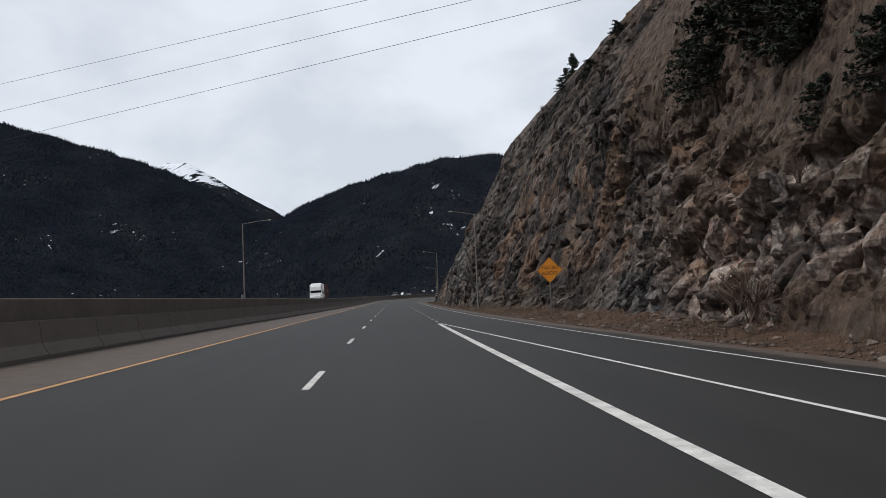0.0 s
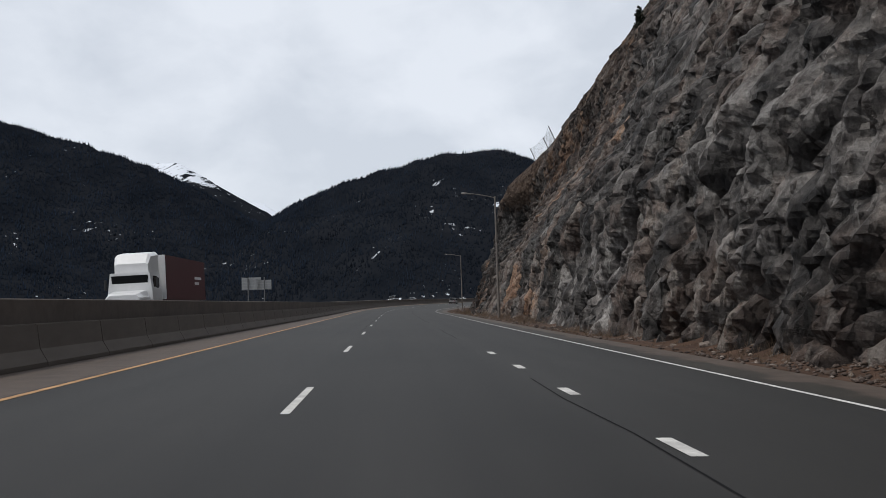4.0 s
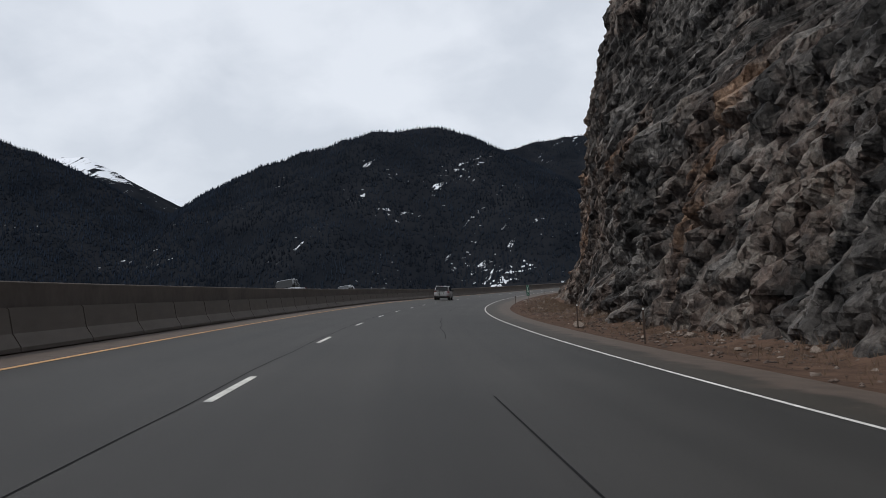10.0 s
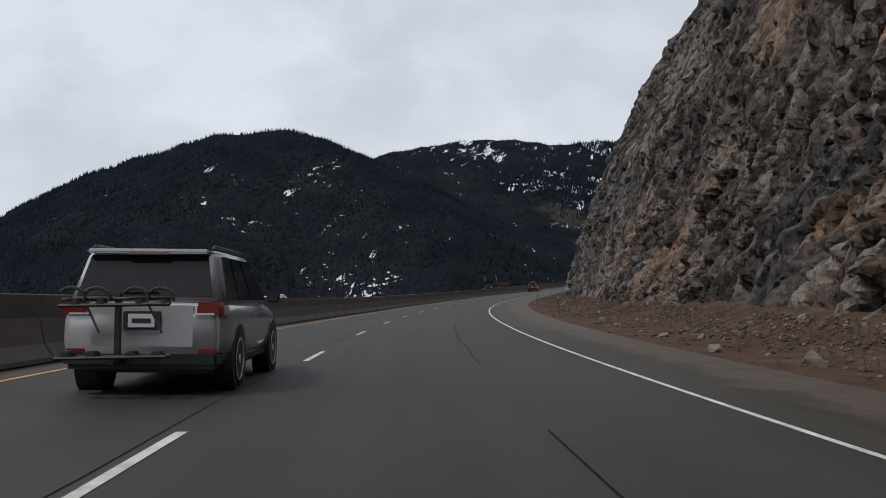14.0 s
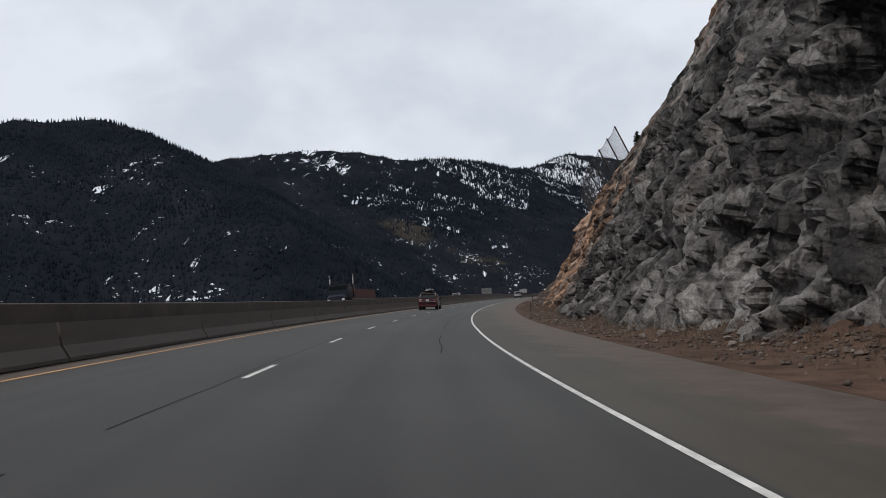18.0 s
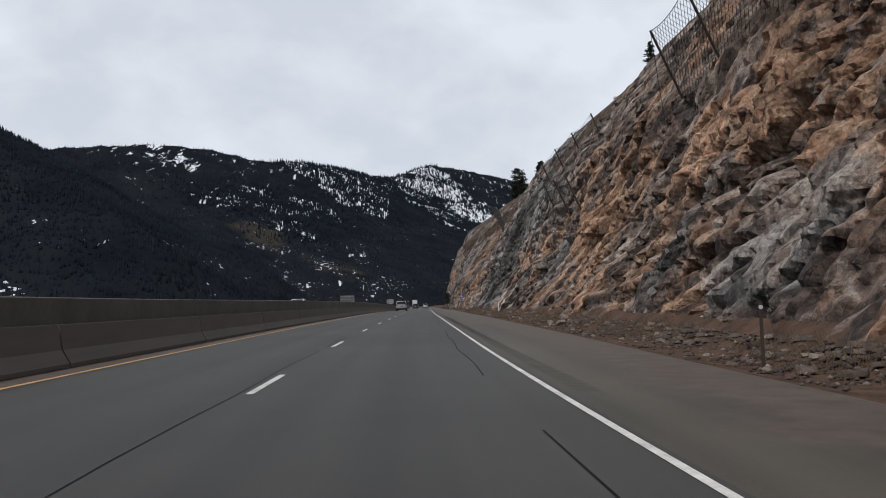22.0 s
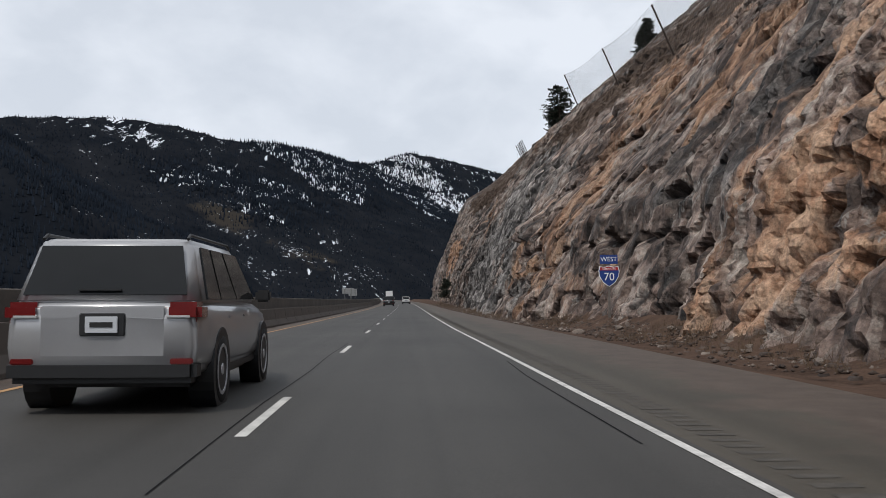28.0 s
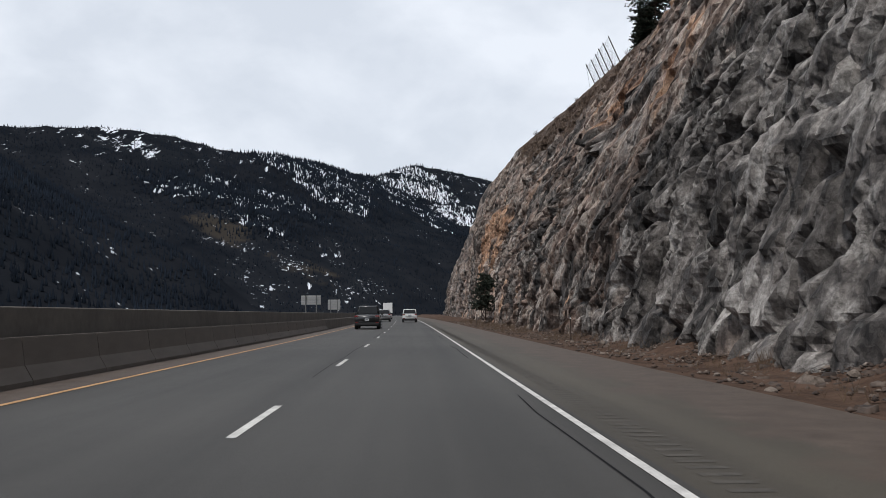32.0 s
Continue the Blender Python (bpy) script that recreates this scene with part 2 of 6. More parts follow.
def asphalt(name, lo, hi, tint, dust=False):
    mat, n, l, b = material(name, 0.68)
    b.inputs["Specular IOR Level"].default_value = 0.25
    v = coords(n, l)
    along = coords(n, l, (0.02, 1.4, 1), uv=True)
    c = ramp(n, l, tex(n, l, along, 1.0, 4), (0.32, tuple(lo * t for t in tint)), (0.68, tuple(hi * t for t in tint)))
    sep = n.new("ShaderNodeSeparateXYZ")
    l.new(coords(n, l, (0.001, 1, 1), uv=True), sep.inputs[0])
    sun_dim = ramp(n, l, sep.outputs[0], (0.0, 0.29), (0.12, 0.42), (0.4, 0.66), (0.58, 0.98)) if dust else ramp(n, l, sep.outputs[0], (0.0, 0.32), (0.13, 0.51), (0.4, 0.8), (0.75, 1.12))   # darker first stretch: the clouded, weaker sun put into the asphalt colour
    patch = ramp(n, l, tex(n, l, v, 0.11, 6, 0.65), (0.35, 0.8), (0.65, 1.14))
    c = blend(n, l, 1.0, c, patch, "MULTIPLY")
    grain = tex(n, l, v, 60.0, 3, 0.7)
    c = blend(n, l, 1.0, c, ramp(n, l, grain, (0.3, 0.7), (0.7, 1.3)), "MULTIPLY")
    c = blend(n, l, 1.0, c, sun_dim, "MULTIPLY")
    if dust:
        soil = ramp(n, l, tex(n, l, v, 2.0, 8, 0.7), (0.3, (0.047, 0.034, 0.027)), (0.7, (0.088, 0.066, 0.053)))
        worn = maths(n, l, "ADD", attr(n, "dust"), tex(n, l, v, 0.6, 7, 0.65))
        c = blend(n, l, ramp(n, l, worn, (0.85, 0.0), (1.35, 1.0)), c, soil)
    l.new(c, b.inputs["Base Color"])
    bump(n, l, b, grain, 0.35, 0.01)
    return mat


def voronoi(n, l, vec, scale, edge=False):
    q = n.new("ShaderNodeTexVoronoi")
    if edge:
        q.feature = "DISTANCE_TO_EDGE"
    q.inputs["Scale"].default_value = scale
    l.new(vec, q.inputs["Vector"])
    return q


def chip(n, l, vec, cell):
    """Height of one flat chip of a broken surface: each cell is a plane tilted its own way."""
    off = n.new("ShaderNodeVectorMath")
    off.operation = "SUBTRACT"
    l.new(vec, off.inputs[0])
    l.new(cell.outputs["Position"], off.inputs[1])
    slope = n.new("ShaderNodeVectorMath")
    slope.operation = "SUBTRACT"
    l.new(cell.outputs["Color"], slope.inputs[0])
    slope.inputs[1].default_value = (0.5, 0.5, 0.5)
    dot = n.new("ShaderNodeVectorMath")
    dot.operation = "DOT_PRODUCT"
    l.new(off.outputs[0], dot.inputs[0])
    l.new(slope.outputs[0], dot.inputs[1])
    return dot.outputs["Value"]


def channel(n, l, colour, k):
    sep = n.new("ShaderNodeSeparateColor")
    l.new(colour, sep.inputs[0])
    return sep.outputs[k]


def rock_material():
    """Fractured gneiss: blocks of grey and warm stone, rusty faces, dark joints, pale veins, soil on the ledges."""
    mat, n, l, b = material("fractured_rock", 0.8)
    b.inputs["Specular IOR Level"].default_value = 0.35
    v = coords(n, l)
    nz = n.new("ShaderNodeTexNoise")
    nz.inputs["Scale"].default_value, nz.inputs["Detail"].default_value = 0.8, 6.0
    nz.inputs["Roughness"].default_value = 0.65
    l.new(v, nz.inputs["Vector"])
    bent = n.new("ShaderNodeVectorMath")
    bent.operation = "MULTIPLY_ADD"
    l.new(nz.outputs["Color"], bent.inputs[0])
    bent.inputs[1].default_value = (0.3, 0.3, 0.2)
    l.new(coords(n, l, (1, 1, 0.45), turn=(0.3, 0.2, 0.0)), bent.inputs[2])
    w = bent.outputs[0]
    big, small, tiny = voronoi(n, l, w, 0.7), voronoi(n, l, w, 2.8), voronoi(n, l, w, 7.5)
    grain = tex(n, l, v, 2.0, 13, 0.78)
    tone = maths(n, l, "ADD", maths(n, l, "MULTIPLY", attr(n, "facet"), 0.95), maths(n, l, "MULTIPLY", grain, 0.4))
    tone = maths(n, l, "ADD", tone, maths(n, l, "MULTIPLY", channel(n, l, small.outputs["Color"], 0), 0.3))
    tone = maths(n, l, "ADD", tone, maths(n, l, "MULTIPLY", channel(n, l, tiny.outputs["Color"], 0), 0.22))
    tone = maths(n, l, "SUBTRACT", tone, 0.28)
    grey = ramp(n, l, tone, (0.22, (0.064, 0.057, 0.057)), (0.44, (0.204, 0.182, 0.175)), (0.66, (0.375, 0.34, 0.32)), (0.9, (0.61, 0.575, 0.545)))
    warm = ramp(n, l, tone, (0.22, (0.075, 0.055, 0.047)), (0.44, (0.25, 0.168, 0.138)), (0.66, (0.44, 0.322, 0.268)), (0.9, (0.64, 0.55, 0.48)))
    orange = ramp(n, l, tone, (0.22, (0.2, 0.11, 0.064)), (0.55, (0.48, 0.258, 0.155)), (0.9, (0.66, 0.435, 0.295)))
    block = maths(n, l, "ADD", attr(n, "warmth"), maths(n, l, "MULTIPLY", channel(n, l, big.outputs["Color"], 1), 0.16))
    block = maths(n, l, "ADD", block, maths(n, l, "MULTIPLY", tex(n, l, v, 0.4, 9, 0.7), 0.5))
    c = blend(n, l, ramp(n, l, block, (0.36, 0.0), (0.56, 1.0)), grey, warm)
    c = blend(n, l, ramp(n, l, block, (0.7, 0.0), (0.84, 1.0)), c, orange)
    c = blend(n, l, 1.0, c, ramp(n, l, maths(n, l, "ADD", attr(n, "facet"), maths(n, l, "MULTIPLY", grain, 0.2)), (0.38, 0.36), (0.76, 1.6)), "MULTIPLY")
    # rusty water streaks and pale mineral veins
    streak = tex(n, l, coords(n, l, (1.6, 1.6, 0.12)), 1.0, 7, 0.65)
    c = blend(n, l, ramp(n, l, streak, (0.56, 0.0), (0.72, 0.55)), c, (0.13, 0.105, 0.09))
    vein = maths(n, l, "ABSOLUTE", maths(n, l, "SUBTRACT", tex(n, l, coords(n, l, (1, 1, 0.3), turn=(0.25, -0.2, 0)), 0.55, 5, 0.6), 0.5), 0.0)
    vein = maths(n, l, "MULTIPLY", ramp(n, l, vein, (0.003, 1.0), (0.012, 0.0)), ramp(n, l, tex(n, l, v, 0.25, 4, 0.6), (0.5, 0.0), (0.62, 0.75)))
    c = blend(n, l, vein, c, (0.62, 0.6, 0.56))
    # open joints between the blocks, more of them where the rock is shattered
    j1 = ramp(n, l, voronoi(n, l, w, 0.7, True).outputs["Distance"], (0.008, 0.0), (0.04, 1.0))
    j2 = ramp(n, l, voronoi(n, l, w, 2.8, True).outputs["Distance"], (0.012, 0.0), (0.085, 1.0))
    gape = tex(n, l, v, 0.7, 6, 0.7)
    j1 = maths(n, l, "MAXIMUM", j1, ramp(n, l, gape, (0.52, 1.0), (0.62, 0.2)))
    j2 = maths(n, l, "MAXIMUM", j2, ramp(n, l, gape, (0.4, 0.45), (0.5, 1.0)))
    j2 = maths(n, l, "MAXIMUM", j2, ramp(n, l, attr(n, "broken"), (0.3, 1.0), (0.8, 0.2)))
    joint = maths(n, l, "MULTIPLY", j1, j2)
    c = blend(n, l, 1.0, c, ramp(n, l, joint, (0.0, 0.28), (1.0, 1.0)), "MULTIPLY")
    c = blend(n, l, 1.0, c, ramp(n, l, tex(n, l, v, 9.0, 8, 0.8), (0.34, 0.5), (0.66, 1.5)), "MULTIPLY")
    # whole stretches darker: cloud shade mixed into the stone's own tone
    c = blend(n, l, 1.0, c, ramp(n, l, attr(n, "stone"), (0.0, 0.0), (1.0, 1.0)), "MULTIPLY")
    earth = ramp(n, l, tex(n, l, v, 1.6, 9, 0.75), (0.3, (0.035, 0.022, 0.016)), (0.52, (0.08, 0.052, 0.037)), (0.7, (0.15, 0.11, 0.08)))
    sm = maths(n, l, "ADD", attr(n, "soil"), tex(n, l, v, 0.5, 7, 0.65))
    c = blend(n, l, ramp(n, l, sm, (0.88, 0.0), (1.02, 1.0)), c, earth)
    l.new(c, b.inputs["Base Color"])
    rough = ramp(n, l, attr(n, "broken"), (0.0, 0.6), (0.6, 1.5))
    high = maths(n, l, "ADD", maths(n, l, "MULTIPLY", chip(n, l, w, small), rough), maths(n, l, "MULTIPLY", joint, 0.06))
    high = maths(n, l, "ADD", high, maths(n, l, "MULTIPLY", chip(n, l, w, tiny), rough))
    high = maths(n, l, "ADD", high, maths(n, l, "MULTIPLY", tex(n, l, v, 3.5, 12, 0.75), maths(n, l, "MULTIPLY", rough, 0.06)))
    high = maths(n, l, "ADD", high, maths(n, l, "MULTIPLY", tex(n, l, v, 12.0, 8, 0.75), 0.03))
    bump(n, l, b, high, 1.0, 1.2)
    return mat


def forest_ground():
    mat, n, l, b = material("wooded_slope", 0.95)
    b.inputs["Specular IOR Level"].default_value = 0.0
    v = coords(n, l)
    c = ramp(n, l, tex(n, l, v, 0.012, 8, 0.65), (0.3, (0.0068, 0.0086, 0.0118)), (0.7, (0.017, 0.0185, 0.022)))
    c = blend(n, l, ramp(n, l, maths(n, l, "ADD", attr(n, "clearing"), tex(n, l, v, 0.02, 6, 0.7)), (0.75, 0.0), (0.95, 1.0)), c, (0.034, 0.03, 0.026))
    # snow lies in broken streaks between the trees
    fall = n.new("ShaderNodeMapping")           # downhill on the slopes that look to the south-west
    fall.vector_type = "TEXTURE"
    fall.inputs["Rotation"].default_value, fall.inputs["Scale"].default_value = (0, 0, radians(-37)), (1, 4.5, 4.5)
    l.new(v, fall.inputs["Vector"])
    streak = maths(n, l, "ADD", maths(n, l, "MULTIPLY", tex(n, l, fall.outputs[0], 0.06, 4, 0.7), 1.1), maths(n, l, "MULTIPLY", tex(n, l, v, 0.011, 5, 0.6), 0.25))
    c = blend(n, l, ramp(n, l, maths(n, l, "ADD", attr(n, "snow"), streak), (0.925, 0.0), (0.97, 1.0)), c, (0.62, 0.65, 0.7))
    fleck = maths(n, l, "ADD", attr(n, "flecks"), tex(n, l, v, 0.13, 2, 0.6))
    fleck = maths(n, l, "ADD", fleck, maths(n, l, "MULTIPLY", maths(n, l, "SUBTRACT", tex(n, l, v, 0.012, 3, 0.6), 0.53), 0.7))
    c = blend(n, l, ramp(n, l, fleck, (0.76, 0.0), (0.79, 1.0)), c, (0.5, 0.52, 0.56))
    l.new(c, b.inputs["Base Color"])
    return mat


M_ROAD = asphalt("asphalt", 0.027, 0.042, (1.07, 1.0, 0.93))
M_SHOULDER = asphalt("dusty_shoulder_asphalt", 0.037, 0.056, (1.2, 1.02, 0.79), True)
M_SEAL = plain("tar_seal", (0.012, 0.012, 0.013), 0.9, vary=0.4, scale=2.0, gloss=0.05)
M_WHITE = plain("white_road_paint", (0.47, 0.46, 0.44), 0.8, vary=0.4, scale=3.0, gloss=0.2)
M_YELLOW = plain("yellow_road_paint", (0.37, 0.215, 0.105), 0.8, vary=0.4, scale=3.0, gloss=0.2)
M_DIRT = plain("red_brown_dirt", (0.068, 0.042, 0.03), 0.95, vary=0.6, scale=1.1, rel=0.06, gloss=0.1)
M_CONC = plain("weathered_concrete", (0.092, 0.08, 0.07), 0.9, vary=0.35, scale=0.7, rel=0.004)
M_CONC2 = plain("darker_concrete", (0.095, 0.076, 0.065), 0.9, vary=0.35, scale=0.5, rel=0.004)
M_BARRIER = plain("stained_barrier_concrete", (0.1, 0.083, 0.071), 0.9, vary=0.35, scale=0.35, rel=0.003)
M_ROCK = rock_material()
M_SLOPE = forest_ground()
M_NEEDLE = plain("dark_conifer_needles", (0.01, 0.0132, 0.019), 0.95, vary=0.6, scale=0.02, gloss=0.0)
# bluer needles for the western mountain: distance haze put into the colour
M_HAZY_NEEDLE = plain("hazy_conifer_needles", (0.011, 0.0155, 0.0245), 0.95, vary=0.5, scale=0.02, gloss=0.0)
M_BARK = plain("bark", (0.07, 0.05, 0.04), 0.95, vary=0.4)
M_GALV = plain("galvanised_steel", (0.16, 0.14, 0.125), 0.55, 0.4, vary=0.25)
M_RUST = plain("rusty_steel", (0.05, 0.033, 0.025), 0.8, 0.2, vary=0.3)

# ================= road =================
SR = np.arange(-150.0, 1290.0, 2.0)


def strip(name, mat, lo, hi, steps, lift=0.0, drop=None, s=SR, dust=None):
    """A ribbon along the road between two offsets (arrays over s)."""
    k = np.linspace(0, 1, steps)
    d = np.asarray(lo)[:, None] * (1 - k) + np.asarray(hi)[:, None] * k
    h = np.full(d.shape, lift) if drop is None else drop(s[:, None] + 0 * d, d)
    p = place(s[:, None] + 0 * d, d, h)
    ob = grid_mesh(name, p, mat, np.stack([s[:, None] + 0 * d, d], -1))
    if dust is not None:
        ob.data.attributes.new("dust", "FLOAT", "POINT").data.foreach_set("value", (np.interp(k, [0, 0.5, 1], dust)[None] + 0 * d).astype(np.float32).ravel())
    return ob


E0, B0 = edge_at(SR), barrier_at(SR)
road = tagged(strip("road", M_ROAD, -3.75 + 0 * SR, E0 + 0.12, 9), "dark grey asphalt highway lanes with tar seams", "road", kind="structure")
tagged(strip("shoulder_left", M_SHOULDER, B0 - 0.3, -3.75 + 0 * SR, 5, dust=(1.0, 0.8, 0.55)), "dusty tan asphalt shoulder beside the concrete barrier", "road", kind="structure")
SH = np.interp(SR, [-150, 150, 350, 450, 1300], [1.3, 1.3, 2.2, 3.2, 3.4])
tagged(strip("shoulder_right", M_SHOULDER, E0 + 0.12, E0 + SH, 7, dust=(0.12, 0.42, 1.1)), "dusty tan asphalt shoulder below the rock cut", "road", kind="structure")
TOE = np.interp(SR, FS, FD[0])


def verge_height(s, d):
    k = (d - (E0 + SH)[:, None]) / np.maximum((TOE + 1.5 - E0 - SH), 0.6)[:, None]
    low = np.interp(s, [a[0] for a in DITCH], [a[1] for a in DITCH])
    return -0.02 - low * np.clip(k * 1.6, 0, 1) + 0.9 * np.clip(k, 0, 1) ** 3 + 0.25 * (fbm(s * 0.5, d * 0.7, 5) - 0.5) * np.clip(k * 3, 0, 1)


verge = strip("verge", M_DIRT, E0 + SH - 0.05, np.maximum(TOE + 1.5, E0 + SH + 0.6), 9, drop=verge_height)
tagged(verge, "red-brown dirt verge with rubble below the rock cut", "ground", kind="structure")

# ================= rock cut =================
def jointed(u, v, fu, fv, su, sv, seed, amp, tu, tv, steep, spin):
    """Broken blocks on a jittered lattice: each is a tilted plane with its own outline and steep sides; the one that stands out furthest shows."""
    iu, iv = np.floor(u / su), np.floor(v / sv)
    best, tone = np.full(u.shape, -9e9), np.zeros_like(u)
    for a in (-1, 0, 1):
        for b in (-1, 0, 1):
            x, y = iu + a, iv + b
            q = [rnd(x, y, seed + k) for k in range(8)]
            du, dv = u - (x + 0.15 + 0.7 * q[0]) * su, v - (y + 0.15 + 0.7 * q[1]) * sv
            turn = (q[2] - 0.5) * spin
            c, sn = np.cos(turn), np.sin(turn)
            ru, rv = du * c + dv * sn, dv * c - du * sn
            ru = ru + (q[3] - 0.5) * 0.9 * rv
            gu, gv = du + fu, dv + fv
            pu, pv = np.abs(ru) / su - (0.33 + 0.3 * q[4]), np.abs(rv) / sv - (0.33 + 0.3 * q[5])
            over = np.maximum(np.maximum(pu, 0.6 * pv), 0.7 * (pu + 0.8 * pv) + 0.12)
            z = amp * q[6] + tu * (q[7] - 0.5) * gu + tv * (q[5] + q[0] - 1.12) * gv - steep * np.maximum(over, 0)
            m = z > best
            # sides and gaps of a block: narrower tone range, lower on average than faces
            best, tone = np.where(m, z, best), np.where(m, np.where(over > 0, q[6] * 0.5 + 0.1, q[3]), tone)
    return best, tone


def rock_relief(q, s, h, slab):
    """How far the rock stands out towards the road, a random value for each broken facet and block, and how shattered it is."""
    w1, w2 = vnoise(s * 0.12, h * 0.12, 3) - 0.5, vnoise(s * 0.12, h * 0.12, 13) - 0.5
    f1, f2 = fbm(s * 1.1, h * 1.1, 23, 2) - 0.5, fbm(s * 1.1, h * 1.1, 33, 2) - 0.5
    fu, fv = -0.14 * f1, -0.14 * f2             # outlines wander, the broken planes stay flat
    u, v = q + 1.0 * w1 - fu, h + 1.4 * w2 - fv
    broken = np.clip(0.5 + 2.6 * (fbm(s / 14, h / 9, 83, 3) - 0.5), 0.08, 1.0)
    upright = np.interp(s, [0, 60, 100, 240, 300, 480, 540, 620, 680, 740, 790, 830, 960], [0, 0.1, 0.8, 0.5, 0.7, 0.9, 0.2, 0.3, 1.0, 0.2, 0.3, 0.9, 0.7])
    col = np.clip((fbm(s / 16, h / 16, 87, 3) - 0.5) * 7 + (upright - 0.5) * 2.2 + 0.5, 0, 1)
    out = 1.5 * (fbm(s * 0.045, h * 0.05, 11) - 0.5)
    z1, t1 = jointed(u, v, fu, fv, 7.5, 12.0, 21, 0.45, 0.1, 0.05, 2.0, 0.5)
    za, ta = jointed(u, v, fu, fv, 1.9, 5.5, 31, 0.4, 0.5, 0.06, 3.8, 0.25)
    zb, tb = jointed(u, v, fu, fv, 2.7, 3.2, 131, 0.48, 0.45, 0.22, 4.4, 0.8)
    zc, tc = jointed(u, v, fu, fv, 0.8, 2.0, 41, 0.34, 1.0, 0.25, 3.2, 0.3)
    zd, td = jointed(u, v, fu, fv, 1.1, 1.3, 141, 0.38, 0.95, 0.5, 3.4, 0.9)
    ze, te = jointed(u, v, fu, fv, 0.48, 0.75, 51, 0.2, 1.1, 0.55, 1.9, 0.9)
    zf, tf = jointed(u, v, fu, fv, 1.9, 1.7, 61, 0.2, 0.38, 0.34, 7.0, 1.2)          # clean split planes
    k = (0.65 + 0.75 * broken) * (1 - 0.85 * slab)
    out = out + z1 + (za * col + zb * (1 - col)) * (1 - 0.75 * slab) + (0.9 * zf + 0.33) * slab + k * (zc * col + zd * (1 - col)) + k * ze - 1.13
    near = np.where(slab > 0.5, tf, np.where(col > 0.5, ta, tb))
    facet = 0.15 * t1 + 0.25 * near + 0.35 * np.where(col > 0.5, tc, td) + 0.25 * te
    return out, facet, 0.55 * t1 + 0.45 * near, broken


